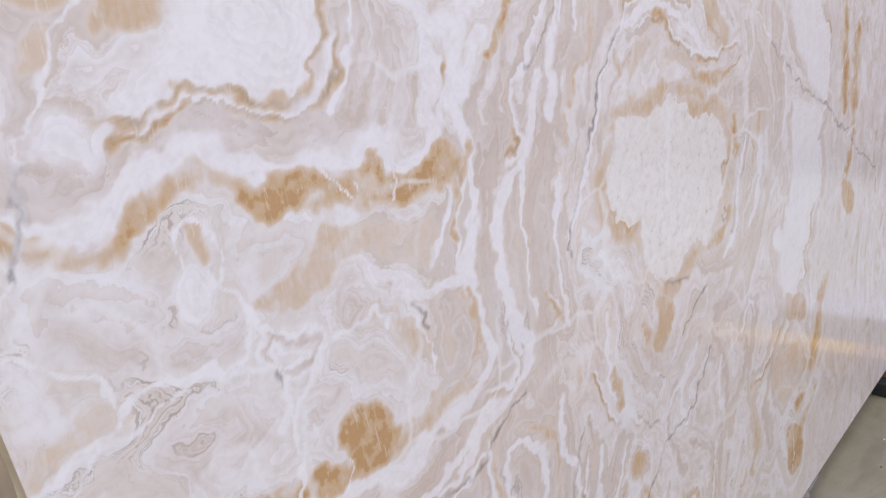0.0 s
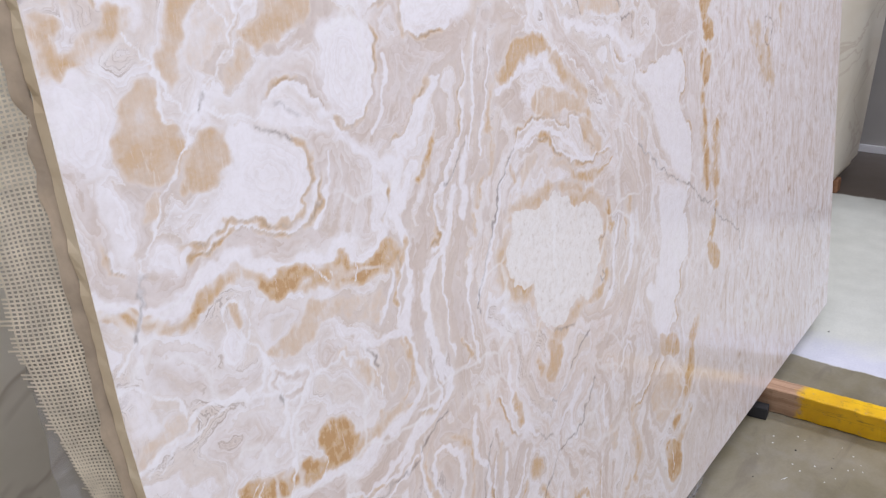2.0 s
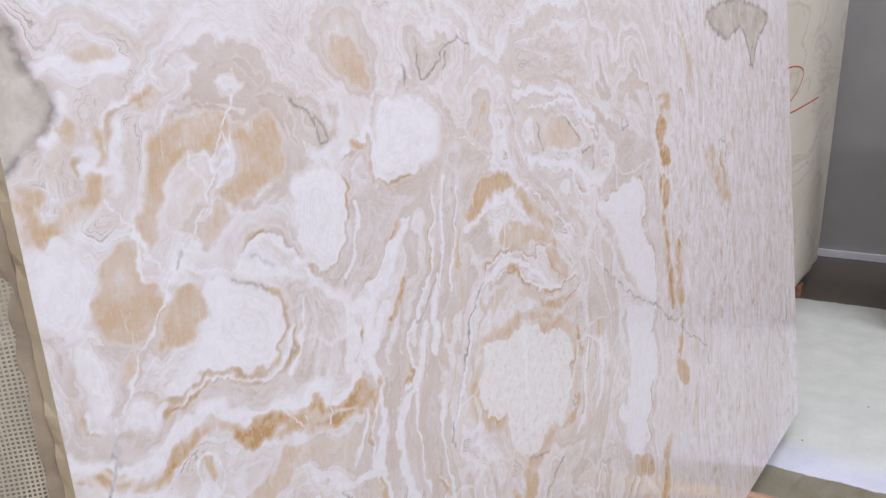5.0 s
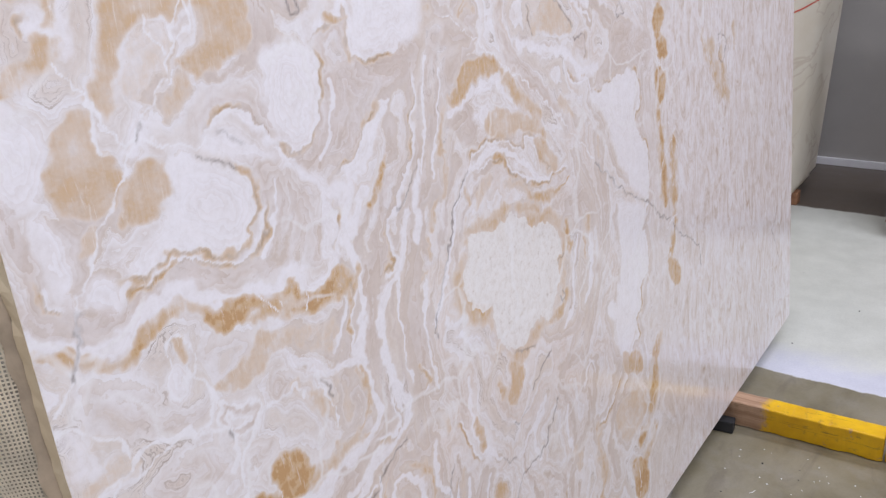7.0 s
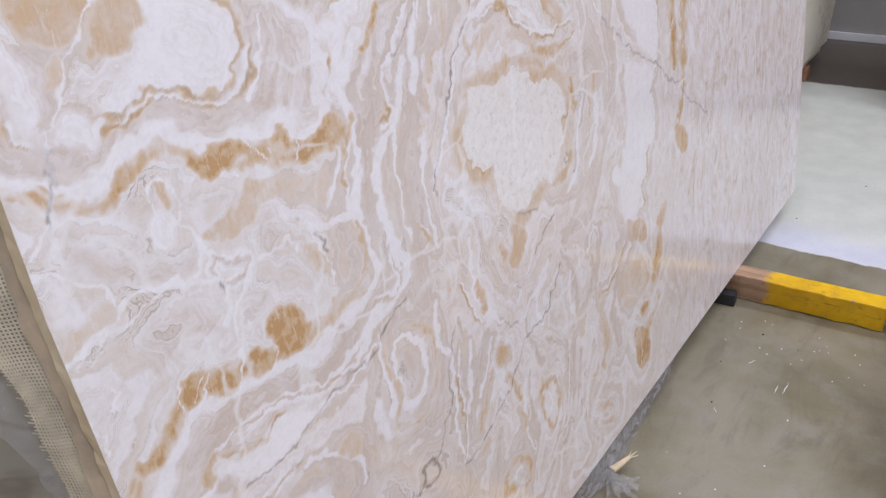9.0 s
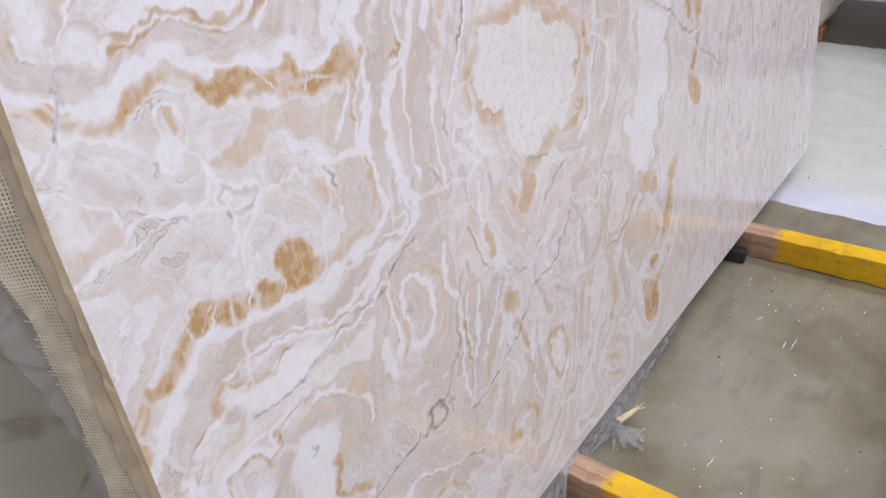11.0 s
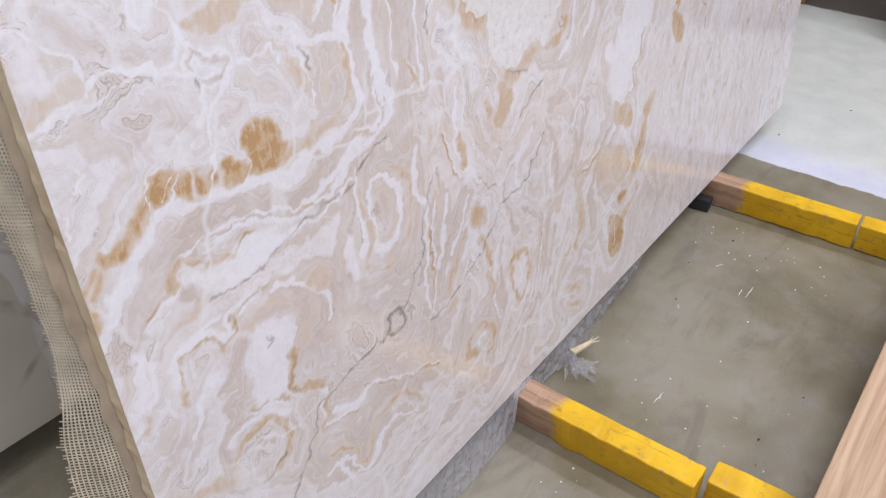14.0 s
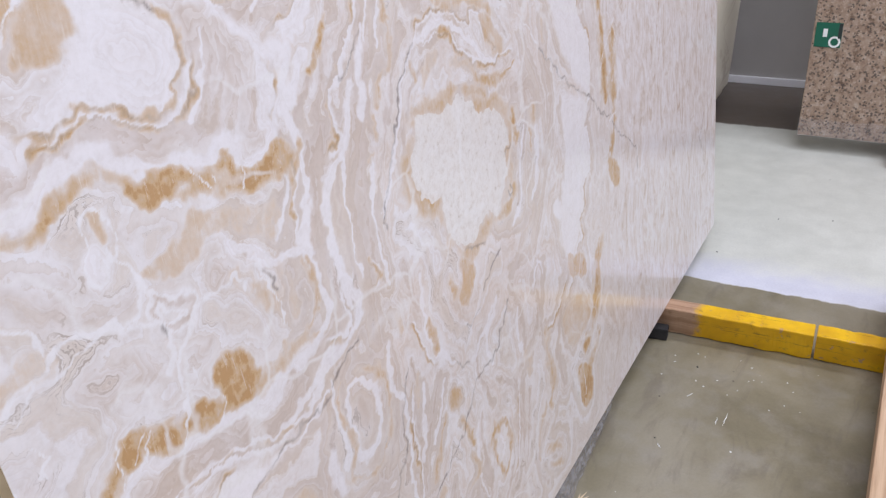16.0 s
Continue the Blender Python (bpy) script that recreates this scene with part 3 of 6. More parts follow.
patch(0, .22, (0.174, 1.392), (0.198, 1.404), (0.224, 1.406), (0.222, 1.379), (0.201, 1.352), (0.176, 1.338), (0.158, 1.348), (0.161, 1.371))
vein(.0034, 0, (0.279, 1.475), (0.260, 1.443), (0.241, 1.414), (0.223, 1.385), (0.206, 1.357), (0.190, 1.335), (0.171, 1.315), (0.151, 1.289), (0.127, 1.259), (0.108, 1.228), (0.092, 1.209), (0.077, 1.185), (0.064, 1.159), (0.054, 1.139), (0.040, 1.103), (0.035, 1.087))
vein(.0032, 0, (0.087, 1.383), (0.101, 1.361), (0.115, 1.339), (0.129, 1.315), (0.140, 1.302), (0.172, 1.290), (0.208, 1.278), (0.231, 1.273), (0.248, 1.277))
vein(.004, 0, (0.118, 1.338), (0.116, 1.303), (0.123, 1.290))
vein(.004, 0, (0.232, 1.405), (0.248, 1.425), (0.256, 1.418), (0.259, 1.402), (0.233, 1.393))
vein(.004, 0, (0.200, 1.412), (0.204, 1.394), (0.215, 1.380))
patch(1, 1, (0.144, 1.285), (0.159, 1.308), (0.173, 1.325), (0.178, 1.313), (0.166, 1.291), (0.152, 1.279))
crack((0.159, 1.293), (0.167, 1.306), (0.167, 1.313))
patch(1, 1, (0.245, 1.269), (0.260, 1.283), (0.284, 1.283), (0.308, 1.268), (0.327, 1.249), (0.348, 1.233), (0.311, 1.241), (0.278, 1.256))
crack((0.233, 1.265), (0.243, 1.256), (0.267, 1.248), (0.288, 1.238))
crack((0.262, 1.284), (0.282, 1.276), (0.302, 1.264))
seam(1, .014, (0.244, 1.278), (0.257, 1.299), (0.275, 1.305), (0.298, 1.306), (0.322, 1.292), (0.333, 1.276), (0.339, 1.260), (0.360, 1.241), (0.389, 1.230))
seam(1, .020, (0.288, 1.240), (0.299, 1.228), (0.304, 1.209), (0.308, 1.190), (0.297, 1.175), (0.287, 1.164), (0.283, 1.151), (0.268, 1.145), (0.250, 1.145), (0.225, 1.151), (0.207, 1.163), (0.184, 1.172), (0.169, 1.173), (0.156, 1.165), (0.144, 1.159), (0.129, 1.159), (0.112, 1.162), (0.103, 1.168))
tint(.005, .55, (0.288, 1.240), (0.299, 1.228), (0.304, 1.209), (0.308, 1.190), (0.297, 1.175))
tint(.005, .5, (0.283, 1.151), (0.268, 1.145), (0.250, 1.145), (0.233, 1.148))
seam(1, .012, (0.323, 1.196), (0.312, 1.156), (0.296, 1.139), (0.266, 1.130), (0.231, 1.138), (0.182, 1.162), (0.161, 1.155), (0.145, 1.148), (0.121, 1.151), (0.112, 1.140), (0.099, 1.129))
patch(1, .9, (0.198, 1.268), (0.242, 1.250), (0.282, 1.232), (0.301, 1.202), (0.290, 1.174), (0.267, 1.151), (0.222, 1.159), (0.186, 1.178), (0.153, 1.170), (0.118, 1.169), (0.178, 1.212))
patch(1, .9, (0.060, 1.152), (0.075, 1.176), (0.102, 1.166), (0.107, 1.148), (0.095, 1.133), (0.070, 1.141))
shade(.010, .7, (0.001, 1.267), (0.012, 1.256), (0.015, 1.230), (0.015, 1.208), (0.014, 1.179), (0.022, 1.163), (0.040, 1.147), (0.060, 1.140), (0.079, 1.135), (0.098, 1.130))
seam(-1, .008, (0.021, 1.194), (0.023, 1.175), (0.036, 1.158), (0.052, 1.146))
shade(.006, .6, (0.009, 1.243), (0.012, 1.226), (0.011, 1.203))
shade(.022, .75, (0.006, 1.155), (0.031, 1.136), (0.066, 1.123), (0.100, 1.124), (0.131, 1.137), (0.164, 1.150), (0.187, 1.148), (0.232, 1.125), (0.285, 1.116), (0.334, 1.118))
shade(.012, .5, (0.343, 1.205), (0.336, 1.163), (0.322, 1.130), (0.304, 1.114))
shade(.020, .45, (0.376, 1.166), (0.370, 1.137), (0.354, 1.112))
shade(.022, .5, (0.400, 1.127), (0.389, 1.099))
pale(.011, 1, (-0.007, 1.142), (0.022, 1.122), (0.061, 1.101), (0.087, 1.098), (0.110, 1.107), (0.135, 1.122), (0.156, 1.130), (0.175, 1.130), (0.204, 1.111), (0.234, 1.092), (0.270, 1.090), (0.315, 1.077), (0.345, 1.096), (0.360, 1.063), (0.398, 1.060), (0.418, 1.077), (0.428, 1.118), (0.424, 1.155))
pale(.016, .8, (0.368, 1.228), (0.398, 1.197), (0.422, 1.175), (0.466, 1.164))
patch(1, .9, (0.012, 1.349), (0.034, 1.350), (0.060, 1.339), (0.065, 1.310), (0.059, 1.284), (0.035, 1.257), (0.014, 1.264), (0.006, 1.288), (0.003, 1.320))
patch(1, .7, (0.038, 1.245), (0.059, 1.232), (0.068, 1.188), (0.050, 1.165), (0.029, 1.191))
tint(.006, .8, (-0.005, 1.127), (0.009, 1.118), (0.019, 1.109), (0.031, 1.107))
shade(.008, .8, (0.011, 1.126), (0.027, 1.116), (0.046, 1.105), (0.078, 1.088))
tint(.007, .6, (0.030, 1.105), (0.059, 1.090), (0.090, 1.078), (0.105, 1.084))
tint(.009, .9, (0.099, 1.081), (0.116, 1.086), (0.131, 1.096), (0.145, 1.105))
patch(0, .45, (0.146, 1.109), (0.163, 1.119), (0.180, 1.116), (0.195, 1.102), (0.208, 1.094), (0.196, 1.095), (0.170, 1.106))
patch(0, 1, (0.201, 1.088), (0.232, 1.086), (0.259, 1.086), (0.284, 1.070), (0.304, 1.068), (0.324, 1.068), (0.342, 1.081), (0.348, 1.058), (0.373, 1.048), (0.397, 1.055), (0.416, 1.062), (0.435, 1.057), (0.440, 1.036), (0.415, 1.031), (0.392, 1.029), (0.358, 1.032), (0.319, 1.046), (0.290, 1.049), (0.264, 1.065), (0.236, 1.061), (0.219, 1.064))
shade(.010, .6, (0.242, 1.087), (0.269, 1.087), (0.295, 1.074), (0.325, 1.073))
shade(.006, .8, (0.343, 1.085), (0.344, 1.065), (0.331, 1.051))
patch(0, .40, (0.256, 1.026), (0.285, 1.028), (0.324, 1.021), (0.375, 1.003), (0.400, 1.002), (0.386, 0.963), (0.367, 0.966), (0.339, 0.991), (0.299, 1.001), (0.278, 0.995), (0.257, 0.986), (0.233, 0.982), (0.212, 0.990), (0.207, 1.007), (0.238, 1.008))
patch(0, .5, (0.362, 0.994), (0.384, 0.993), (0.383, 0.966), (0.362, 0.970))
vein(.003, 0, (0.281, 1.078), (0.292, 1.059), (0.304, 1.045))
vein(.003, 0, (0.355, 1.068), (0.357, 1.048), (0.356, 1.031))
vein(.003, 0, (0.307, 1.060), (0.311, 1.047))
patch(0, .50, (0.446, 1.528), (0.485, 1.534), (0.503, 1.516), (0.517, 1.498), (0.520, 1.472), (0.512, 1.459), (0.494, 1.469), (0.473, 1.480), (0.454, 1.489), (0.446, 1.503))
tint(.006, .6, (0.511, 1.487), (0.515, 1.472), (0.510, 1.460))
patch(4, .7, (0.630, 1.520), (0.657, 1.497), (0.711, 1.512), (0.685, 1.492), (0.667, 1.474), (0.638, 1.459), (0.637, 1.489))
crack((0.628, 1.521), (0.638, 1.491), (0.638, 1.460), (0.672, 1.478), (0.710, 1.508), (0.746, 1.521), (0.775, 1.509))
patch(4, .8, (0.400, 1.430), (0.414, 1.422), (0.421, 1.407), (0.413, 1.396), (0.404, 1.399), (0.399, 1.416))
crack((0.366, 1.463), (0.383, 1.445), (0.400, 1.431), (0.400, 1.416), (0.405, 1.399), (0.414, 1.396), (0.421, 1.407), (0.414, 1.422), (0.400, 1.431))
shade(.006, .6, (0.438, 1.441), (0.441, 1.415), (0.424, 1.399))
crack((0.594, 1.487), (0.602, 1.475), (0.600, 1.463))
crack((0.708, 1.499), (0.698, 1.479), (0.692, 1.456))
patch(1, .9, (0.515, 1.393), (0.508, 1.356), (0.515, 1.333), (0.577, 1.334), (0.603, 1.343), (0.646, 1.345), (0.678, 1.405), (0.606, 1.445), (0.529, 1.443))
seam(1, .014, (0.634, 1.343), (0.613, 1.344), (0.602, 1.339), (0.590, 1.332), (0.562, 1.328), (0.530, 1.325), (0.502, 1.332), (0.502, 1.360), (0.503, 1.383), (0.505, 1.399), (0.489, 1.391), (0.478, 1.384), (0.463, 1.376), (0.445, 1.369), (0.431, 1.367))
tint(.006, .7, (0.473, 1.390), (0.485, 1.385), (0.500, 1.389))
tint(.005, .5, (0.500, 1.331), (0.501, 1.356), (0.502, 1.379))
patch(4, .75, (0.447, 1.321), (0.499, 1.324), (0.574, 1.320), (0.622, 1.321), (0.621, 1.294), (0.565, 1.277), (0.534, 1.266), (0.502, 1.249), (0.477, 1.216), (0.429, 1.212), (0.416, 1.231), (0.436, 1.265))
shade(.006, .9, (0.509, 1.316), (0.529, 1.319), (0.602, 1.324), (0.627, 1.325))
seam(1, .016, (0.430, 1.366), (0.436, 1.354), (0.441, 1.331), (0.440, 1.309), (0.433, 1.284), (0.427, 1.266), (0.414, 1.247), (0.395, 1.232), (0.384, 1.233), (0.366, 1.243), (0.343, 1.252), (0.334, 1.266))
patch(1, .9, (0.357, 1.366), (0.425, 1.360), (0.432, 1.318), (0.422, 1.275), (0.398, 1.244), (0.372, 1.247), (0.348, 1.270), (0.337, 1.300), (0.341, 1.334))
seam(-1, .010, (0.541, 1.264), (0.521, 1.251), (0.507, 1.245), (0.499, 1.235), (0.494, 1.220), (0.481, 1.207), (0.454, 1.194), (0.438, 1.187))
tint(.006, .6, (0.539, 1.263), (0.522, 1.253), (0.508, 1.248))
pale(.012, 1, (0.556, 1.256), (0.523, 1.230), (0.508, 1.201), (0.470, 1.182))
tint(.007, 1, (0.544, 1.177), (0.530, 1.158), (0.516, 1.140), (0.505, 1.133))
shade(.006, 1, (0.505, 1.131), (0.488, 1.111), (0.473, 1.099), (0.463, 1.086))
pale(.010, 1, (0.497, 1.162), (0.479, 1.135), (0.461, 1.107))
seam(-1, .008, (0.626, 1.302), (0.624, 1.276), (0.625, 1.255), (0.616, 1.231), (0.614, 1.201), (0.604, 1.177), (0.589, 1.154), (0.571, 1.133), (0.553, 1.112), (0.533, 1.101), (0.530, 1.085), (0.530, 1.067), (0.537, 1.039), (0.517, 1.033), (0.501, 1.024))
patch(4, .8, (0.560, 1.231), (0.570, 1.234), (0.570, 1.214), (0.559, 1.217))
patch(4, .8, (0.556, 1.204), (0.572, 1.203), (0.553, 1.177), (0.546, 1.179))
seam(1, .006, (0.419, 1.164), (0.431, 1.155), (0.437, 1.139), (0.430, 1.117), (0.420, 1.096), (0.423, 1.079), (0.427, 1.061), (0.430, 1.035))
pale(.010, 1, (0.416, 1.169), (0.420, 1.136), (0.411, 1.100))
pale(.008, 1, (0.470, 1.170), (0.448, 1.120), (0.453, 1.069), (0.458, 1.033), (0.458, 0.999), (0.444, 0.962), (0.437, 0.931), (0.446, 0.891), (0.454, 0.852), (0.462, 0.827))
pale(.010, 1, (0.578, 1.096), (0.557, 1.041), (0.533, 1.013), (0.501, 0.990), (0.487, 0.952), (0.497, 0.903), (0.502, 0.855), (0.506, 0.806))
pale(.008, .9, (0.628, 1.162), (0.606, 1.114), (0.607, 1.078), (0.590, 1.047))
shade(.010, .8, (0.501, 1.060), (0.477, 1.018), (0.466, 0.970), (0.467, 0.917), (0.483, 0.864), (0.482, 0.818))
shade(.012, .7, (0.596, 1.063), (0.579, 1.015), (0.549, 0.971), (0.546, 0.918), (0.553, 0.858), (0.559, 0.797))
shade(.010, .7, (0.542, 1.159), (0.520, 1.114), (0.499, 1.078))
seam(-1, .006, (0.438, 1.049), (0.444, 1.026), (0.433, 1.001), (0.422, 0.972), (0.420, 0.938))
tint(.006, .8, (0.455, 1.049), (0.440, 1.023), (0.428, 0.995), (0.422, 0.976))
tint(.006, .6, (0.434, 0.915), (0.441, 0.885), (0.446, 0.865))
pale(.005, 1, (0.434, 1.034), (0.420, 1.006), (0.402, 0.980), (0.387, 0.962))
shade(.006, .6, (0.413, 1.009), (0.396, 0.983), (0.383, 0.964))
tint(.008, .5, (0.661, 1.098), (0.644, 1.076), (0.637, 1.055))
tint(.007, .5, (0.622, 1.041), (0.621, 1.013))
tint(.006, .4, (0.610, 0.994), (0.597, 0.990))
shade(.012, .7, (0.628, 1.126), (0.608, 1.078), (0.615, 1.020))
patch(4, .8, (0.563, 0.853), (0.577, 0.841), (0.591, 0.818), (0.577, 0.827))
pale(.006, 1, (0.764, 1.128), (0.718, 1.082), (0.691, 1.032), (0.673, 1.000), (0.652, 0.950), (0.636, 0.927), (0.616, 0.906))
crack((0.751, 1.121), (0.709, 1.075), (0.685, 1.035), (0.669, 1.002), (0.650, 0.955), (0.627, 0.921), (0.612, 0.893))
crack((0.619, 1.155), (0.583, 1.121), (0.560, 1.110))
crack((0.615, 0.892), (0.621, 0.889), (0.620, 0.884))
patch(4, .8, (0.665, 1.278), (0.670, 1.242), (0.659, 1.208), (0.642, 1.176), (0.640, 1.212))
shade(.008, .8, (0.682, 1.319), (0.668, 1.277), (0.669, 1.233), (0.663, 1.189))
tint(.008, .5, (0.813, 1.416), (0.785, 1.386), (0.770, 1.361), (0.794, 1.376), (0.811, 1.361))
patch(4, .8, (0.690, 1.345), (0.758, 1.347), (0.805, 1.327), (0.765, 1.316), (0.689, 1.321))
tint(.006, .5, (0.685, 1.382), (0.691, 1.380))
patch(4, .7, (0.715, 1.296), (0.767, 1.306), (0.744, 1.273), (0.715, 1.251))
patch(0, .85, (0.723, 1.235), (0.747, 1.254), (0.768, 1.279), (0.807, 1.287), (0.845, 1.287), (0.875, 1.265), (0.829, 1.263), (0.792, 1.256), (0.765, 1.242), (0.733, 1.233))
tint(.010, .55, (0.871, 1.267), (0.899, 1.247), (0.928, 1.212), (0.966, 1.192), (0.999, 1.164))
tint(.008, .6, (0.898, 1.238), (0.927, 1.207), (0.965, 1.186), (0.982, 1.154), (1.011, 1.126))
tint(.006, .6, (0.717, 1.235), (0.700, 1.218), (0.687, 1.189), (0.684, 1.157))
pale(.010, 1, (0.720, 1.221), (0.771, 1.239), (0.826, 1.244), (0.868, 1.251), (0.890, 1.227), (0.925, 1.197))
shade(.008, .7, (0.722, 1.204), (0.766, 1.213), (0.778, 1.182), (0.758, 1.168))
shade(.014, .7, (0.901, 1.287), (0.964, 1.242), (1.033, 1.187), (1.107, 1.122))
patch(1, 1, (0.782, 1.203), (0.820, 1.212), (0.840, 1.199), (0.818, 1.181))
patch(0, .5, (0.820, 1.191), (0.865, 1.201), (0.912, 1.182), (0.962, 1.166), (0.990, 1.136), (0.928, 1.154), (0.895, 1.144), (0.829, 1.159))
patch(0, .5, (0.976, 1.123), (1.012, 1.109), (1.052, 1.066), (1.035, 1.048), (1.001, 1.072))
tint(.012, .4, (1.090, 1.171), (1.124, 1.147), (1.146, 1.125))
vein(.003, 0, (0.729, 1.365), (0.805, 1.324), (0.887, 1.269), (0.981, 1.213), (1.084, 1.138), (1.152, 1.083), (1.225, 1.023), (1.333, 0.938))
crack((1.225, 1.023), (1.333, 0.938), (1.427, 0.891), (1.494, 0.858), (1.581, 0.796), (1.639, 0.771))
crack((1.658, 0.757), (1.717, 0.707), (1.849, 0.636), (1.865, 0.566))
pale(.009, 1, (0.766, 1.120), (0.806, 1.135), (0.862, 1.130), (0.918, 1.099), (0.946, 1.075), (0.997, 1.044), (1.048, 1.042))
seam(1, .005, (0.759, 1.129), (0.771, 1.145), (0.800, 1.153), (0.837, 1.150), (0.875, 1.146), (0.902, 1.129), (0.933, 1.122), (0.946, 1.140), (0.977, 1.128), (0.980, 1.106), (1.002, 1.078), (1.033, 1.054))
seam(-1, .005, (0.774, 1.110), (0.802, 1.118), (0.840, 1.114), (0.869, 1.111), (0.879, 1.088), (0.912, 1.069), (0.952, 1.047), (1.007, 1.038), (1.048, 1.042), (1.098, 1.043))
tint(.005, .8, (0.829, 1.119), (0.845, 1.121), (0.863, 1.113), (0.867, 1.102))
tint(.008, .8, (0.938, 1.030), (0.980, 1.014), (1.025, 1.007), (1.062, 1.009), (1.105, 1.024))
tint(.012, .4, (0.816, 1.092), (0.780, 1.074), (0.770, 1.062))
tint(.012, .4, (0.861, 1.067), (0.901, 1.061), (0.929, 1.043))
tint(.009, .5, (0.736, 1.089), (0.745, 1.062))
tint(.010, .55, (0.846, 1.022), (0.882, 1.018), (0.934, 1.008), (0.969, 0.991))
tint(.010, .85, (1.075, 0.934), (1.078, 0.907), (1.082, 0.881))
tint(.009, .6, (1.169, 0.921), (1.168, 0.896))
tint(.006, .6, (0.940, 0.970), (0.941, 0.949))
shade(.016, .6, (1.082, 0.977), (1.173, 0.963), (1.192, 0.908))
patch(2, 1.0, (0.725, 0.992), (0.737, 1.008), (0.763, 1.007), (0.790, 1.000), (0.819, 1.003), (0.839, 1.005), (0.870, 1.006), (0.901, 1.002), (0.919, 0.986), (0.937, 0.966), (0.959, 0.962), (0.993, 0.957), (1.026, 0.941), (1.042, 0.918), (1.042, 0.889), (1.026, 0.871), (1.034, 0.844), (1.025, 0.817), (1.000, 0.791), (0.985, 0.773), (0.951, 0.781), (0.915, 0.773), (0.878, 0.755), (0.846, 0.755), (0.808, 0.778), (0.784, 0.808), (0.779, 0.837), (0.774, 0.860), (0.739, 0.875), (0.715, 0.895), (0.702, 0.920), (0.703, 0.950), (0.717, 0.970))
tint(.007, .8, (0.700, 0.936), (0.706, 0.909), (0.723, 0.887), (0.770, 0.860))
tint(.009, .75, (0.972, 0.764), (1.010, 0.760), (1.034, 0.765), (1.056, 0.791))
crack((1.038, 0.806), (1.046, 0.791), (1.034, 0.780), (1.029, 0.798))
crack((0.845, 0.753), (0.887, 0.743), (0.910, 0.744))
crack((1.053, 0.879), (1.039, 0.872), (1.027, 0.862))
tint(.014, .45, (0.836, 0.985), (0.785, 1.022), (0.748, 1.024))
patch(0, .38, (0.977, 1.361), (1.004, 1.343), (1.039, 1.357), (1.086, 1.358), (1.118, 1.338), (1.151, 1.313), (1.135, 1.292), (1.075, 1.298), (1.020, 1.310), (0.997, 1.304), (0.980, 1.332))
crack((0.973, 1.362), (0.985, 1.332), (0.997, 1.304))
crack((1.086, 1.360), (1.118, 1.338), (1.153, 1.310))
pale(.010, .9, (0.914, 1.415), (0.975, 1.420), (1.037, 1.409), (1.129, 1.399), (1.172, 1.363), (1.221, 1.339))
shade(.004, .8, (0.913, 1.409), (0.974, 1.414), (1.036, 1.403), (1.127, 1.391), (1.166, 1.355), (1.220, 1.331))
pale(.012, .9, (0.943, 1.296), (1.036, 1.273), (1.128, 1.252), (1.186, 1.209), (1.256, 1.214))
shade(.005, .7, (0.954, 1.302), (1.037, 1.280), (1.135, 1.260))
shade(.008, .6, (0.923, 1.465), (1.004, 1.466), (1.090, 1.452), (1.139, 1.460), (1.185, 1.437))
shade(.005, .6, (0.918, 1.383), (0.969, 1.384), (1.031, 1.373), (1.125, 1.375))
shade(.006, .6, (0.928, 1.493), (1.010, 1.497), (1.096, 1.483), (1.169, 1.491))
crack((1.379, 1.336), (1.405, 1.302), (1.360, 1.312), (1.379, 1.332))
patch(4, .8, (1.164, 1.281), (1.201, 1.285), (1.205, 1.241), (1.179, 1.249))
crack((1.158, 1.278), (1.196, 1.286), (1.203, 1.243))
shade(.006, .8, (1.267, 1.455), (1.287, 1.408), (1.312, 1.383), (1.283, 1.380), (1.246, 1.411))
seam(-1, .010, (1.445, 1.453), (1.467, 1.428), (1.495, 1.395), (1.534, 1.380), (1.561, 1.325))
tint(.008, .4, (1.371, 1.385), (1.453, 1.400), (1.534, 1.382))
patch(4, .7, (1.355, 1.277), (1.517, 1.264), (1.550, 1.193), (1.445, 1.195), (1.341, 1.189), (1.265, 1.184), (1.322, 1.226))
seam(1, .006, (1.113, 1.236), (1.146, 1.206), (1.211, 1.195), (1.233, 1.162), (1.293, 1.175), (1.356, 1.184), (1.421, 1.191))
patch(1, 1, (1.214, 1.162), (1.278, 1.172), (1.355, 1.179), (1.417, 1.187), (1.447, 1.163), (1.454, 1.122), (1.428, 1.087), (1.449, 1.043), (1.484, 0.994), (1.495, 0.943), (1.489, 0.874), (1.398, 0.927), (1.329, 1.011), (1.281, 1.098))
patch(1, 1, (1.327, 0.899), (1.492, 0.844), (1.450, 0.807), (1.474, 0.771), (1.462, 0.695), (1.415, 0.669), (1.421, 0.615), (1.370, 0.557), (1.310, 0.526), (1.282, 0.651), (1.324, 0.772))
seam(1, .016, (1.424, 1.191), (1.466, 1.153), (1.468, 1.099), (1.436, 1.072), (1.464, 1.026), (1.496, 0.998), (1.506, 0.940), (1.501, 0.856), (1.451, 0.814), (1.482, 0.776), (1.477, 0.690), (1.429, 0.664), (1.440, 0.615), (1.399, 0.588), (1.411, 0.546), (1.374, 0.540), (1.351, 0.506), (1.320, 0.462), (1.274, 0.449))
tint(.014, .4, (1.233, 1.071), (1.241, 1.032))
pale(.02, 1, (1.254, 0.676), (1.271, 0.662))
patch(0, 1, (1.577, 1.304), (1.624, 1.295), (1.623, 1.259), (1.587, 1.248), (1.561, 1.272))
patch(0, 1, (1.576, 1.249), (1.630, 1.230), (1.652, 1.192), (1.597, 1.186), (1.583, 1.218))
patch(0, 1, (1.578, 1.159), (1.634, 1.146), (1.629, 1.111), (1.594, 1.081), (1.569, 1.122))
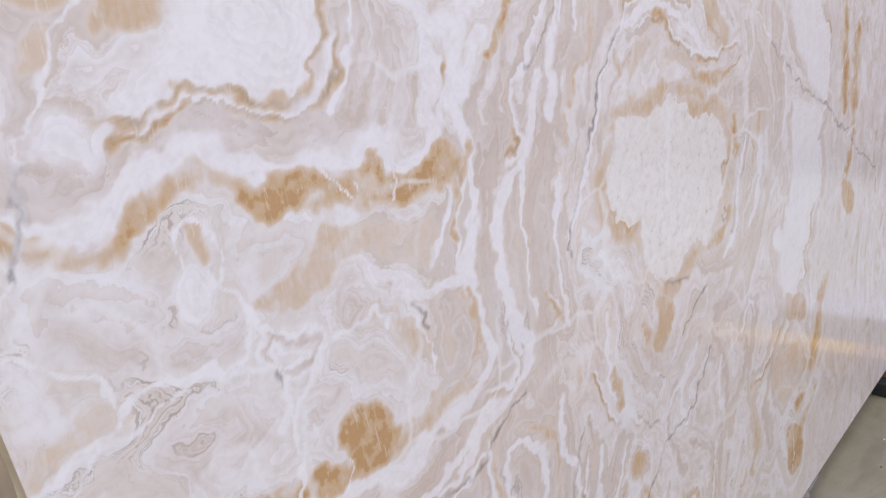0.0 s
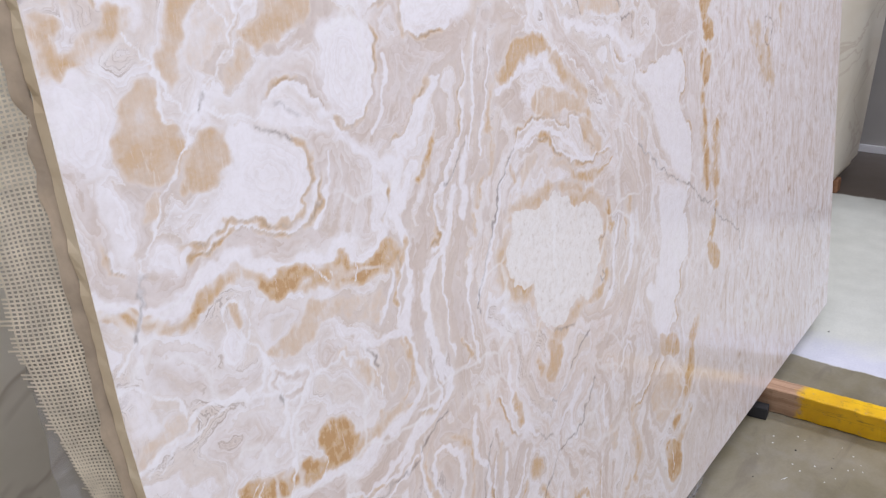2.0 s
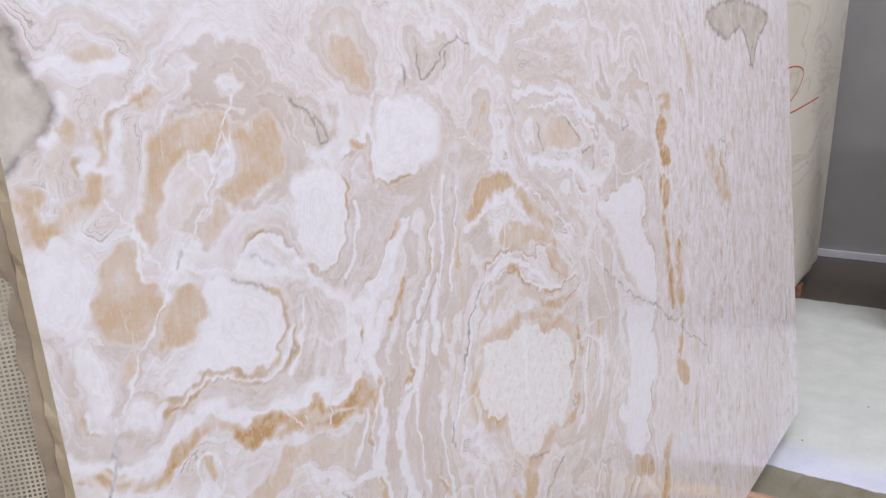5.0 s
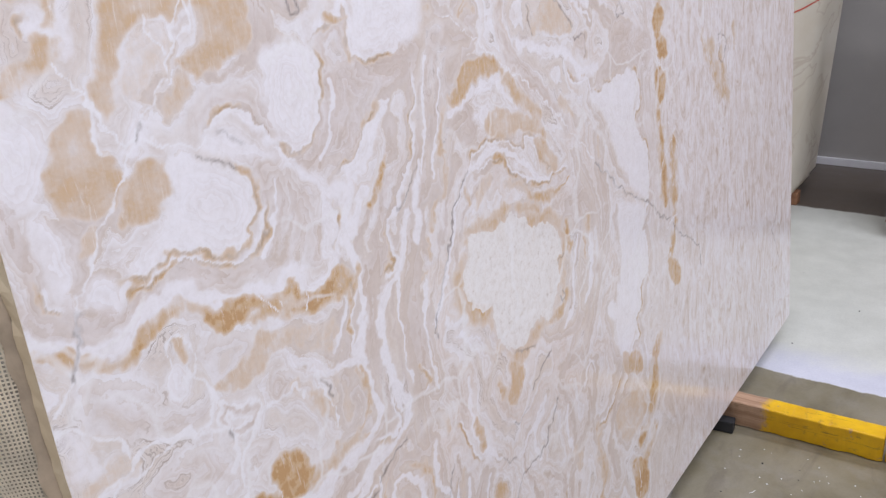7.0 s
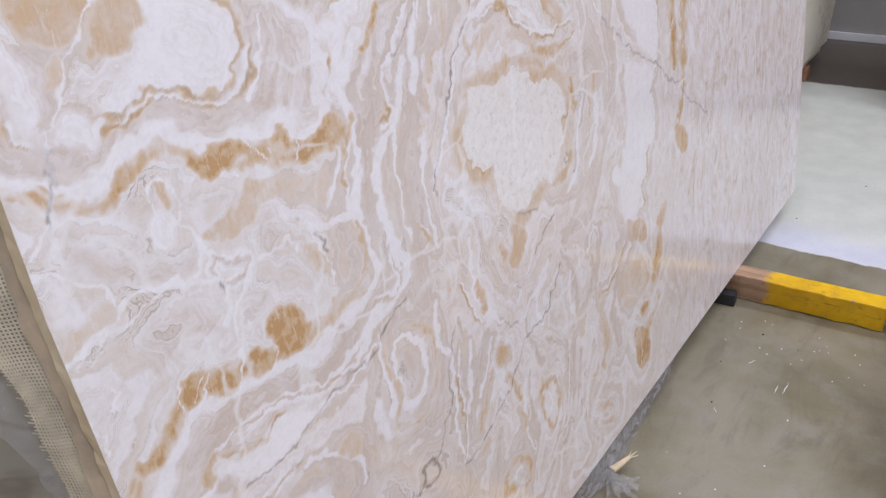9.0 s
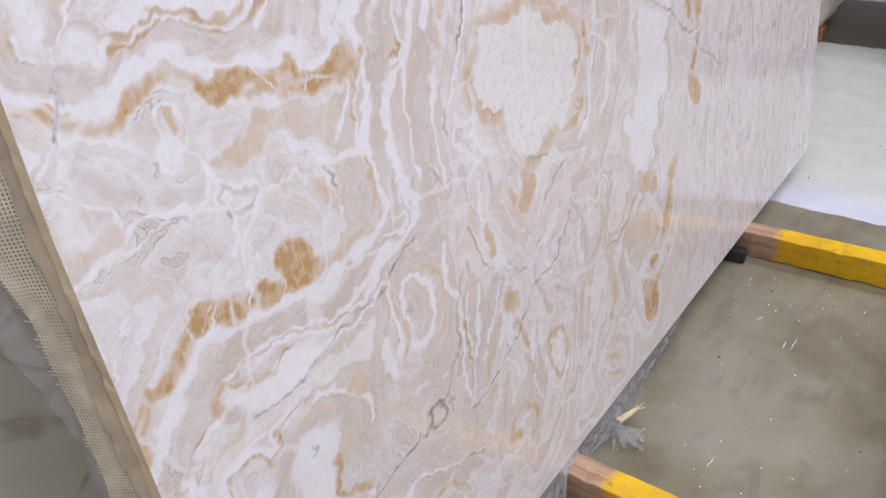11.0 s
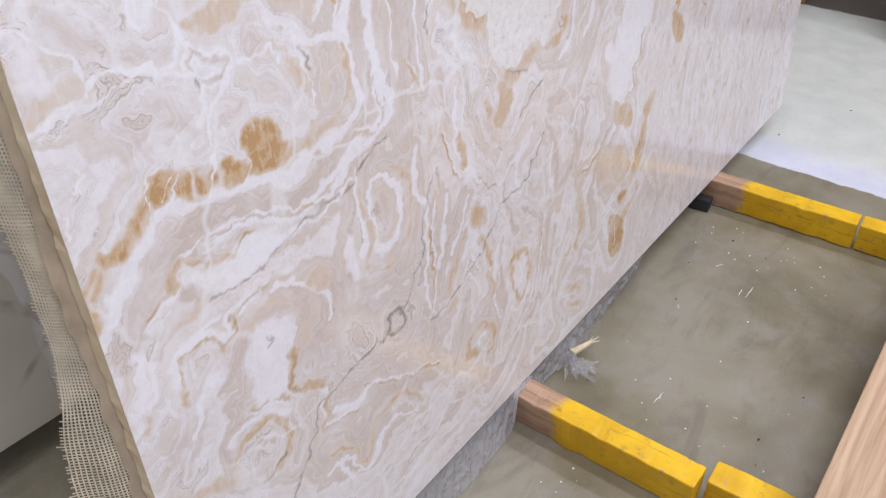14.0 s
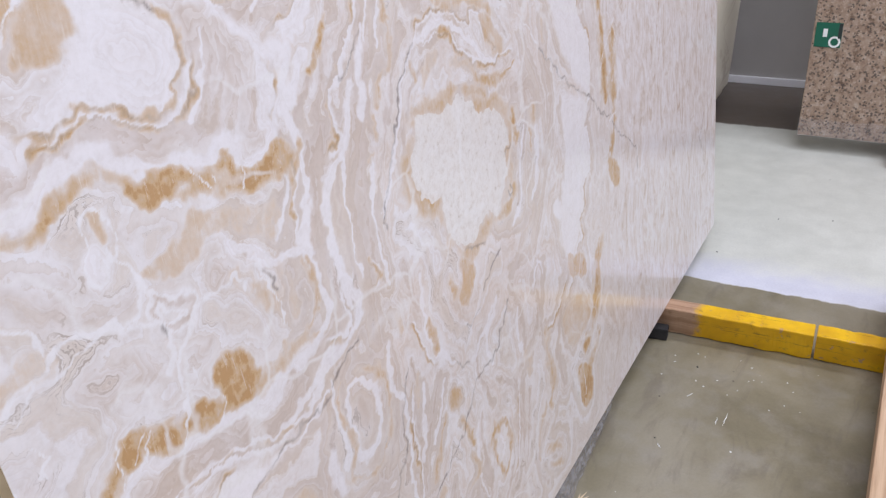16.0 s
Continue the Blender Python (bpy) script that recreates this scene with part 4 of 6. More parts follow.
tint(.014, 1, (1.583, 1.063), (1.593, 1.019), (1.598, 0.975), (1.606, 0.915), (1.605, 0.856), (1.610, 0.829))
tint(.018, .85, (1.666, 0.966), (1.667, 0.884), (1.669, 0.807), (1.671, 0.729), (1.636, 0.691))
patch(0, .75, (1.617, 0.670), (1.685, 0.638), (1.706, 0.591), (1.657, 0.589), (1.620, 0.635))
tint(.014, .7, (1.572, 1.351), (1.620, 1.350), (1.660, 1.336), (1.605, 1.321))
tint(.02, .5, (1.758, 1.496), (1.814, 1.446), (1.834, 1.395))
tint(.02, .85, (1.525, 0.485), (1.493, 0.425), (1.496, 0.360), (1.451, 0.301))
patch(0, .7, (1.354, 0.523), (1.405, 0.505), (1.421, 0.459), (1.384, 0.458), (1.340, 0.497))
tint(.03, .55, (1.964, 1.173), (1.997, 1.112), (2.062, 1.037), (2.113, 1.007))
tint(.015, .5, (2.180, 1.203), (2.190, 1.135))
vein(.004, 0, (1.743, 1.035), (1.669, 0.988), (1.604, 0.930), (1.576, 0.905))
vein(.004, 0, (1.633, 1.028), (1.687, 0.969), (1.705, 0.917))
vein(.004, 0, (1.579, 1.189), (1.598, 1.166), (1.635, 1.156))
vein(.004, 0, (1.616, 0.755), (1.682, 0.773), (1.749, 0.784))
crack((2.042, 1.187), (2.050, 1.121), (2.086, 1.106), (2.110, 1.170), (2.042, 1.187))
crack((2.697, 0.511), (2.652, 0.460), (2.617, 0.428))
crack((2.723, 0.306), (2.663, 0.392), (2.611, 0.451))
tint(.02, .4, (1.383, 0.355), (1.424, 0.380))
patch(3, 1, (0.005, 1.576), (0.025, 1.563), (0.031, 1.546), (0.041, 1.531), (0.044, 1.510), (0.057, 1.493), (0.058, 1.472), (0.045, 1.455), (0.025, 1.446), (0.018, 1.436), (-0.003, 1.425), (-0.020, 1.431))
crack((0.023, 1.567), (0.030, 1.547), (0.041, 1.532), (0.045, 1.510), (0.057, 1.493), (0.059, 1.473), (0.046, 1.455), (0.026, 1.446), (0.019, 1.434), (-0.003, 1.425), (-0.015, 1.430))
shade(.012, 1, (0.028, 1.556), (0.040, 1.538), (0.047, 1.512), (0.058, 1.488), (0.058, 1.469), (0.040, 1.449))
patch(3, .8, (1.989, 1.549), (2.054, 1.498), (2.165, 1.474), (2.299, 1.502), (2.381, 1.437), (2.422, 1.370), (2.486, 1.458), (2.626, 1.535), (2.282, 1.580))
crack((2.466, 1.503), (2.425, 1.435), (2.385, 1.376))
patch(4, .6, (0.044, 1.066), (0.056, 1.066), (0.059, 1.047), (0.083, 1.023), (0.116, 1.000), (0.148, 0.985), (0.173, 0.988), (0.182, 1.001), (0.183, 0.990), (0.173, 0.974), (0.159, 0.970), (0.132, 0.979), (0.093, 0.992), (0.072, 0.993), (0.061, 1.008), (0.049, 1.020), (0.034, 1.028), (0.035, 1.046))
patch(4, .4, (0.062, 1.058), (0.103, 1.043), (0.116, 1.021), (0.090, 1.025), (0.067, 1.043))
vein(.005, 0, (0.144, 1.072), (0.157, 1.080), (0.167, 1.066), (0.176, 1.053), (0.174, 1.035), (0.157, 1.029), (0.148, 1.013), (0.138, 1.011), (0.131, 1.021), (0.140, 1.043), (0.141, 1.061), (0.144, 1.072))
tint(.006, .5, (0.157, 1.072), (0.159, 1.060), (0.160, 1.052))
patch(1, .9, (0.142, 1.042), (0.154, 1.033), (0.147, 1.013), (0.138, 1.012), (0.134, 1.023))
patch(0, .42, (0.272, 1.036), (0.287, 1.020), (0.273, 1.004), (0.251, 0.992), (0.223, 0.992), (0.191, 1.000), (0.204, 1.007), (0.227, 1.005), (0.248, 1.018), (0.262, 1.033))
patch(4, .4, (0.193, 1.053), (0.239, 1.042), (0.256, 1.028), (0.229, 1.011), (0.196, 1.012))
vein(.004, 1, (0.190, 0.980), (0.208, 0.965), (0.240, 0.957), (0.249, 0.944), (0.231, 0.930), (0.208, 0.927), (0.192, 0.946), (0.180, 0.957), (0.190, 0.970), (0.190, 0.980))
shade(.003, .9, (0.194, 0.973), (0.209, 0.959), (0.237, 0.952), (0.242, 0.944), (0.227, 0.935), (0.209, 0.933), (0.195, 0.949), (0.187, 0.957), (0.194, 0.968))
vein(.004, 0, (0.194, 0.963), (0.207, 0.951), (0.230, 0.945), (0.213, 0.937), (0.194, 0.951), (0.194, 0.963))
crack((0.194, 0.939), (0.200, 0.931), (0.200, 0.926))
vein(.004, 0, (0.161, 1.041), (0.174, 1.018), (0.187, 0.995), (0.187, 0.982))
vein(.007, 0, (0.183, 0.996), (0.176, 0.966), (0.149, 0.964), (0.109, 0.977), (0.081, 0.978), (0.067, 0.967), (0.047, 0.958), (0.025, 0.950), (0.007, 0.943))
vein(.006, 0, (-0.003, 1.041), (0.020, 1.033), (0.035, 1.016), (0.060, 0.996), (0.067, 0.977))
vein(.006, 0, (0.063, 0.955), (0.088, 0.956), (0.119, 0.965), (0.148, 0.961), (0.184, 0.948))
vein(.004, 0, (0.054, 0.958), (0.031, 0.948), (0.014, 0.936))
vein(.008, 0, (0.201, 0.933), (0.202, 0.909), (0.192, 0.892))
vein(.004, 0, (0.210, 0.897), (0.205, 0.861), (0.200, 0.833))
vein(.007, 0, (0.248, 0.935), (0.221, 0.914), (0.207, 0.897))
vein(.005, 0, (0.252, 0.939), (0.290, 0.940), (0.311, 0.947), (0.325, 0.925))
pale(.007, 1, (0.312, 0.984), (0.345, 0.957), (0.376, 0.934), (0.403, 0.932), (0.447, 0.920))
vein(.005, 0, (0.348, 0.950), (0.357, 0.926), (0.369, 0.890), (0.375, 0.859))
crack((0.359, 0.933), (0.370, 0.913), (0.373, 0.895))
vein(.0035, 0, (0.342, 0.949), (0.349, 0.926), (0.362, 0.904))
crack((0.059, 1.147), (0.047, 1.122), (0.032, 1.083))
vein(.004, 0, (0.032, 1.083), (0.022, 1.070), (0.007, 1.056))
vein(.003, 0, (0.225, 0.881), (0.229, 0.864))
patch(1, .8, (-0.002, 1.043), (0.022, 1.029), (0.022, 1.011), (0.032, 0.987), (0.016, 0.977), (0.005, 0.989))
patch(0, .32, (0.014, 0.968), (0.035, 0.977), (0.056, 0.985), (0.072, 0.974), (0.072, 0.961), (0.060, 0.957), (0.040, 0.955), (0.013, 0.952))
patch(4, .5, (0.275, 0.970), (0.299, 0.966), (0.302, 0.949), (0.281, 0.942), (0.267, 0.952))
patch(4, .4, (0.086, 0.930), (0.125, 0.936), (0.161, 0.927), (0.180, 0.906), (0.158, 0.889), (0.113, 0.900))
patch(4, .5, (0.229, 0.895), (0.257, 0.895), (0.252, 0.878), (0.233, 0.877))
patch(4, .4, (0.401, 0.923), (0.413, 0.902), (0.393, 0.894))
tint(.012, .4, (0.312, 0.948), (0.333, 0.933), (0.351, 0.903), (0.371, 0.869))
tint(.012, .35, (0.390, 0.926), (0.394, 0.885), (0.399, 0.857))
tint(.007, .6, (0.422, 0.914), (0.438, 0.882), (0.444, 0.853), (0.433, 0.836), (0.419, 0.828))
pale(.010, 1, (0.430, 0.944), (0.438, 0.907), (0.456, 0.856), (0.454, 0.822), (0.418, 0.804), (0.371, 0.809), (0.331, 0.789), (0.299, 0.794), (0.261, 0.806))
pale(.010, 1, (0.485, 0.922), (0.489, 0.886), (0.516, 0.833), (0.527, 0.805), (0.511, 0.779), (0.473, 0.766), (0.431, 0.758), (0.403, 0.746), (0.365, 0.733), (0.336, 0.722))
shade(.012, .7, (0.464, 0.913), (0.477, 0.864), (0.487, 0.824), (0.473, 0.794), (0.437, 0.780), (0.397, 0.770))
seam(1, .008, (0.495, 0.856), (0.495, 0.820), (0.505, 0.787), (0.496, 0.777), (0.463, 0.780), (0.437, 0.780))
seam(-1, .006, (0.563, 0.853), (0.585, 0.820), (0.562, 0.816))
tint(.006, .6, (0.563, 0.852), (0.576, 0.831), (0.588, 0.816))
shade(.008, .7, (0.556, 0.819), (0.551, 0.764), (0.556, 0.722))
tint(.007, .45, (0.608, 0.746), (0.613, 0.733), (0.618, 0.715))
shade(.010, .7, (0.647, 0.817), (0.662, 0.771), (0.670, 0.726))
pale(.006, 1, (0.689, 0.779), (0.686, 0.718), (0.694, 0.671), (0.721, 0.618), (0.762, 0.578))
seam(-1, .006, (0.650, 0.714), (0.660, 0.678), (0.679, 0.640), (0.701, 0.609))
tint(.006, .6, (0.697, 0.686), (0.710, 0.657), (0.718, 0.631))
crack((0.771, 0.571), (0.788, 0.554), (0.808, 0.550))
crack((0.974, 0.700), (0.939, 0.691), (0.914, 0.673), (0.889, 0.655))
crack((0.874, 0.626), (0.841, 0.619), (0.820, 0.620))
tint(.010, .7, (0.777, 0.727), (0.787, 0.697))
patch(0, .6, (0.820, 0.743), (0.857, 0.718), (0.853, 0.683), (0.825, 0.662), (0.804, 0.681), (0.821, 0.709))
patch(0, .45, (1.312, 0.542), (1.369, 0.506), (1.373, 0.467), (1.322, 0.490))
patch(0, .4, (1.258, 0.410), (1.305, 0.432), (1.405, 0.400), (1.438, 0.337), (1.383, 0.316), (1.313, 0.312), (1.267, 0.361))
tint(.016, .9, (1.525, 0.488), (1.500, 0.418), (1.475, 0.334), (1.451, 0.298), (1.416, 0.267), (1.384, 0.268))
tint(.016, .7, (1.495, 0.259), (1.455, 0.213), (1.417, 0.200))
patch(0, .95, (1.343, 0.232), (1.414, 0.202), (1.429, 0.125), (1.390, 0.093), (1.355, 0.135), (1.341, 0.194))
vein(.003, 0, (1.370, 0.210), (1.385, 0.151), (1.376, 0.114))
tint(.012, .55, (1.157, 0.440), (1.161, 0.387), (1.174, 0.336), (1.185, 0.284), (1.158, 0.251))
tint(.012, .4, (1.053, 0.431), (1.061, 0.385))
seam(1, .006, (1.302, 0.492), (1.259, 0.465), (1.226, 0.441), (1.195, 0.428), (1.157, 0.433))
tint(.010, .45, (1.133, 0.254), (1.089, 0.220), (1.078, 0.149))
tint(.008, .45, (1.123, 0.147), (1.199, 0.108), (1.211, 0.058), (1.134, 0.098))
shade(.008, .7, (1.009, 0.599), (1.039, 0.533), (1.043, 0.464))
pale(.006, .9, (1.028, 0.552), (1.010, 0.508), (1.035, 0.441))
shade(.006, .8, (1.591, 0.295), (1.654, 0.159), (1.610, 0.092))
patch(0, 1, (0.260, 0.859), (0.280, 0.862), (0.307, 0.847), (0.306, 0.828), (0.313, 0.817), (0.298, 0.800), (0.274, 0.805), (0.256, 0.810), (0.255, 0.833))
patch(0, 1, (0.201, 0.838), (0.219, 0.838), (0.234, 0.822), (0.248, 0.822), (0.250, 0.811), (0.230, 0.805), (0.205, 0.815), (0.194, 0.828))
patch(0, 1, (0.115, 0.844), (0.125, 0.853), (0.145, 0.852), (0.167, 0.839), (0.182, 0.830), (0.183, 0.811), (0.167, 0.805), (0.154, 0.820), (0.139, 0.828), (0.121, 0.819), (0.114, 0.830))
patch(0, .9, (0.097, 0.833), (0.106, 0.837), (0.103, 0.824), (0.091, 0.809), (0.080, 0.798), (0.074, 0.806), (0.086, 0.822))
patch(0, .95, (0.037, 0.793), (0.050, 0.800), (0.065, 0.801), (0.063, 0.790), (0.049, 0.783), (0.038, 0.783))
patch(0, .85, (0.014, 0.767), (0.026, 0.780), (0.032, 0.770), (0.024, 0.756), (0.016, 0.757))
patch(0, .8, (0.008, 0.758), (0.020, 0.745), (0.016, 0.715), (0.005, 0.697), (0.003, 0.723))
tint(.009, .5, (0.318, 0.807), (0.332, 0.815), (0.365, 0.814), (0.399, 0.816), (0.413, 0.821))
vein(.003, 0, (0.139, 0.812), (0.149, 0.833), (0.156, 0.847))
vein(.003, 0, (0.125, 0.821), (0.137, 0.838), (0.146, 0.848))
vein(.0035, 0, (0.189, 0.804), (0.198, 0.826), (0.201, 0.854))
vein(.0035, 0, (0.252, 0.834), (0.248, 0.798))
vein(.003, 0, (0.110, 0.856), (0.107, 0.823), (0.105, 0.805))
vein(.004, 0, (0.002, 0.884), (0.013, 0.853), (0.014, 0.829))
vein(.003, 0, (0.036, 0.898), (0.048, 0.883), (0.036, 0.875))
vein(.003, 0, (0.056, 0.954), (0.041, 0.938), (0.022, 0.928))
pale(.013, 1, (0.432, 0.802), (0.395, 0.791), (0.353, 0.797), (0.332, 0.774), (0.314, 0.770), (0.277, 0.793), (0.248, 0.798), (0.193, 0.802), (0.158, 0.803), (0.135, 0.810), (0.108, 0.801), (0.085, 0.786), (0.063, 0.764), (0.044, 0.737), (0.027, 0.716), (0.009, 0.688))
shade(.018, .75, (0.381, 0.774), (0.355, 0.752), (0.320, 0.742), (0.281, 0.759), (0.224, 0.775), (0.179, 0.780), (0.143, 0.775), (0.107, 0.762), (0.080, 0.738), (0.055, 0.705), (0.031, 0.672))
seam(-1, .010, (0.360, 0.711), (0.316, 0.720), (0.285, 0.727), (0.257, 0.744), (0.219, 0.751), (0.191, 0.749), (0.164, 0.754))
seam(-1, .012, (0.254, 0.726), (0.226, 0.729), (0.213, 0.709), (0.183, 0.716), (0.159, 0.728), (0.134, 0.737), (0.121, 0.736), (0.112, 0.730), (0.112, 0.716), (0.098, 0.710), (0.082, 0.699), (0.068, 0.690), (0.056, 0.677))
tint(.007, .65, (0.210, 0.709), (0.183, 0.716), (0.159, 0.728), (0.134, 0.737), (0.121, 0.736), (0.112, 0.730), (0.112, 0.716))
patch(1, 1, (0.226, 0.729), (0.272, 0.713), (0.329, 0.696), (0.291, 0.687), (0.246, 0.674), (0.194, 0.668), (0.159, 0.679), (0.137, 0.706), (0.124, 0.722), (0.149, 0.725), (0.191, 0.706))
pale(.008, 1, (0.440, 0.769), (0.411, 0.737), (0.373, 0.718), (0.338, 0.717))
crack((0.433, 0.716), (0.383, 0.709), (0.347, 0.703), (0.312, 0.694), (0.277, 0.684), (0.249, 0.673), (0.202, 0.668), (0.164, 0.672))
crack((0.516, 0.758), (0.482, 0.748), (0.435, 0.727))
seam(-1, .010, (0.249, 0.655), (0.224, 0.651), (0.202, 0.644), (0.178, 0.646))
tint(.007, .45, (0.151, 0.674), (0.127, 0.670), (0.104, 0.667))
shade(.010, .7, (0.125, 0.698), (0.151, 0.696), (0.175, 0.678))
shade(.014, .7, (0.155, 0.629), (0.175, 0.631), (0.196, 0.636))
seam(-1, .010, (0.103, 0.607), (0.103, 0.627), (0.126, 0.625), (0.154, 0.624), (0.168, 0.599), (0.185, 0.611), (0.187, 0.635), (0.208, 0.647), (0.239, 0.650), (0.262, 0.646))
tint(.008, .6, (0.100, 0.624), (0.096, 0.596), (0.093, 0.559))
shade(.014, .8, (0.179, 0.558), (0.199, 0.593), (0.237, 0.612), (0.285, 0.601), (0.320, 0.570), (0.304, 0.522))
tint(.012, .38, (0.208, 0.597), (0.243, 0.615), (0.285, 0.601), (0.320, 0.570), (0.305, 0.526))
patch(1, 1, (0.218, 0.594), (0.249, 0.589), (0.266, 0.588), (0.294, 0.571), (0.292, 0.555), (0.282, 0.531), (0.268, 0.517), (0.267, 0.478), (0.258, 0.461), (0.224, 0.456), (0.196, 0.484), (0.194, 0.528), (0.188, 0.552), (0.203, 0.571))
seam(1, .010, (0.295, 0.573), (0.293, 0.544), (0.277, 0.514), (0.272, 0.475), (0.264, 0.465), (0.276, 0.445), (0.305, 0.435), (0.329, 0.424), (0.333, 0.399), (0.323, 0.383), (0.327, 0.357), (0.310, 0.338))
tint(.007, .7, (0.277, 0.514), (0.272, 0.475), (0.264, 0.465), (0.276, 0.446), (0.305, 0.436), (0.327, 0.425))
tint(.006, .5, (0.331, 0.401), (0.324, 0.382), (0.327, 0.357), (0.312, 0.340))
shade(.010, .8, (0.366, 0.591), (0.364, 0.542), (0.344, 0.521), (0.318, 0.513), (0.301, 0.474))
patch(0, .4, (0.323, 0.622), (0.352, 0.618), (0.362, 0.594), (0.346, 0.580), (0.320, 0.605))
crack((0.239, 0.566), (0.246, 0.554), (0.233, 0.552))
tint(.008, .7, (0.148, 0.407), (0.158, 0.426), (0.171, 0.437), (0.193, 0.437), (0.217, 0.438), (0.236, 0.418), (0.244, 0.392), (0.243, 0.367), (0.228, 0.345))
pale(.008, .9, (0.145, 0.442), (0.164, 0.458), (0.213, 0.454), (0.248, 0.422))
tint(.008, .45, (0.076, 0.409), (0.104, 0.400), (0.132, 0.382), (0.147, 0.391))
seam(1, .006, (0.179, 0.479), (0.210, 0.466), (0.242, 0.456), (0.261, 0.429))
crack((0.231, 0.361), (0.210, 0.344), (0.186, 0.341))
tint(.007, .6, (0.321, 0.276), (0.342, 0.277), (0.375, 0.253), (0.388, 0.212), (0.408, 0.209), (0.421, 0.245), (0.446, 0.273), (0.485, 0.275), (0.518, 0.267), (0.569, 0.215))
pale(.010, .9, (0.345, 0.244), (0.368, 0.198), (0.413, 0.187), (0.440, 0.220))
seam(-1, .006, (0.414, 0.327), (0.438, 0.347), (0.489, 0.318), (0.536, 0.293), (0.570, 0.289), (0.622, 0.260))
seam(1, .006, (0.406, 0.323), (0.384, 0.324), (0.330, 0.336), (0.308, 0.327))
pale(.008, .9, (0.415, 0.341), (0.386, 0.338), (0.340, 0.359))
shade(.010, .7, (0.435, 0.314), (0.458, 0.317), (0.535, 0.275), (0.603, 0.248))
patch(4, .7, (0.389, 0.474), (0.418, 0.483), (0.440, 0.431), (0.404, 0.431))
loop((0.484, 0.428), (0.492, 0.450), (0.509, 0.450), (0.528, 0.434), (0.523, 0.418), (0.507, 0.414), (0.489, 0.418), (0.484, 0.428))
crack((0.486, 0.418), (0.453, 0.416), (0.395, 0.414), (0.352, 0.397), (0.311, 0.392), (0.301, 0.365), (0.281, 0.321), (0.257, 0.292), (0.238, 0.259), (0.222, 0.236))
crack((0.524, 0.443), (0.546, 0.459), (0.559, 0.486), (0.581, 0.508), (0.587, 0.549), (0.589, 0.580), (0.599, 0.617), (0.617, 0.651))
shade(.005, .7, (0.476, 0.420), (0.480, 0.463), (0.503, 0.472), (0.540, 0.445), (0.536, 0.394), (0.497, 0.397))
tint(.006, .45, (0.491, 0.713), (0.531, 0.701), (0.558, 0.676), (0.563, 0.633), (0.552, 0.587), (0.527, 0.557), (0.504, 0.543), (0.457, 0.556), (0.450, 0.581), (0.467, 0.608), (0.456, 0.633), (0.447, 0.676), (0.447, 0.704), (0.461, 0.718))
tint(.009, .6, (0.548, 0.684), (0.562, 0.659), (0.564, 0.638))
tint(.008, .65, (0.452, 0.563), (0.481, 0.547))
pale(.007, 1, (0.469, 0.694), (0.496, 0.697), (0.530, 0.668), (0.533, 0.627), (0.513, 0.583), (0.477, 0.581), (0.467, 0.616), (0.463, 0.659), (0.469, 0.694))
patch(4, .6, (0.479, 0.661), (0.501, 0.671), (0.511, 0.637), (0.488, 0.613))
pale(.006, 1, (0.436, 0.736), (0.435, 0.681), (0.446, 0.628), (0.438, 0.583))
pale(.012, .8, (0.410, 0.636), (0.412, 0.596), (0.420, 0.561))
shade(.007, .7, (0.396, 0.624), (0.403, 0.581), (0.411, 0.536))
crack((0.990, 0.592), (0.970, 0.564), (0.939, 0.540), (0.919, 0.512), (0.866, 0.510), (0.826, 0.498), (0.797, 0.470), (0.758, 0.428), (0.719, 0.411), (0.682, 0.388), (0.645, 0.377), (0.601, 0.373))
seam(-1, .006, (0.623, 0.617), (0.610, 0.537), (0.617, 0.454), (0.601, 0.379))
shade(.007, .7, (0.633, 0.503), (0.622, 0.440), (0.606, 0.376), (0.607, 0.325))
pale(.006, .9, (0.654, 0.593), (0.643, 0.521), (0.632, 0.469))
patch(0, .75, (0.730, 0.529), (0.758, 0.523), (0.773, 0.502), (0.758, 0.493), (0.728, 0.507))
tint(.007, .6, (0.706, 0.501), (0.687, 0.464), (0.668, 0.426), (0.655, 0.403))
tint(.008, .7, (0.762, 0.465), (0.785, 0.426), (0.799, 0.393))
tint(.007, .5, (0.789, 0.370), (0.810, 0.322), (0.767, 0.306))
tint(.008, .7, (0.886, 0.361), (0.929, 0.346), (0.943, 0.304), (0.932, 0.254), (0.909, 0.234), (0.884, 0.291), (0.865, 0.346), (0.886, 0.361))
pale(.006, 1, (0.901, 0.333), (0.911, 0.307), (0.907, 0.289))
tint(.009, .8, (0.716, 0.219), (0.727, 0.260), (0.769, 0.264), (0.803, 0.229), (0.801, 0.184), (0.757, 0.198), (0.716, 0.219))
pale(.006, 1, (0.746, 0.222), (0.753, 0.239), (0.773, 0.233))
tint(.010, .5, (0.644, 0.347), (0.666, 0.365))
tint(.012, .45, (0.778, 0.128), (0.788, 0.151))
tint(.010, .45, (0.993, 0.048), (1.073, 0.037))
seam(-1, .006, (0.995, 0.374), (0.988, 0.294), (0.969, 0.218), (0.946, 0.201))
shade(.006, .7, (1.018, 0.377), (1.013, 0.296), (1.001, 0.214))
tint(.010, .4, (1.069, 0.408), (1.074, 0.432))
pale(.007, .9, (0.835, 0.548), (0.864, 0.570), (0.915, 0.585), (0.934, 0.613))
shade(.010, .6, (1.028, 0.541), (1.046, 0.471), (1.026, 0.427))
pale(.006, .9, (0.066, 0.634), (0.060, 0.603), (0.043, 0.579))
shade(.008, .7, (0.101, 0.517), (0.067, 0.494), (0.034, 0.472))
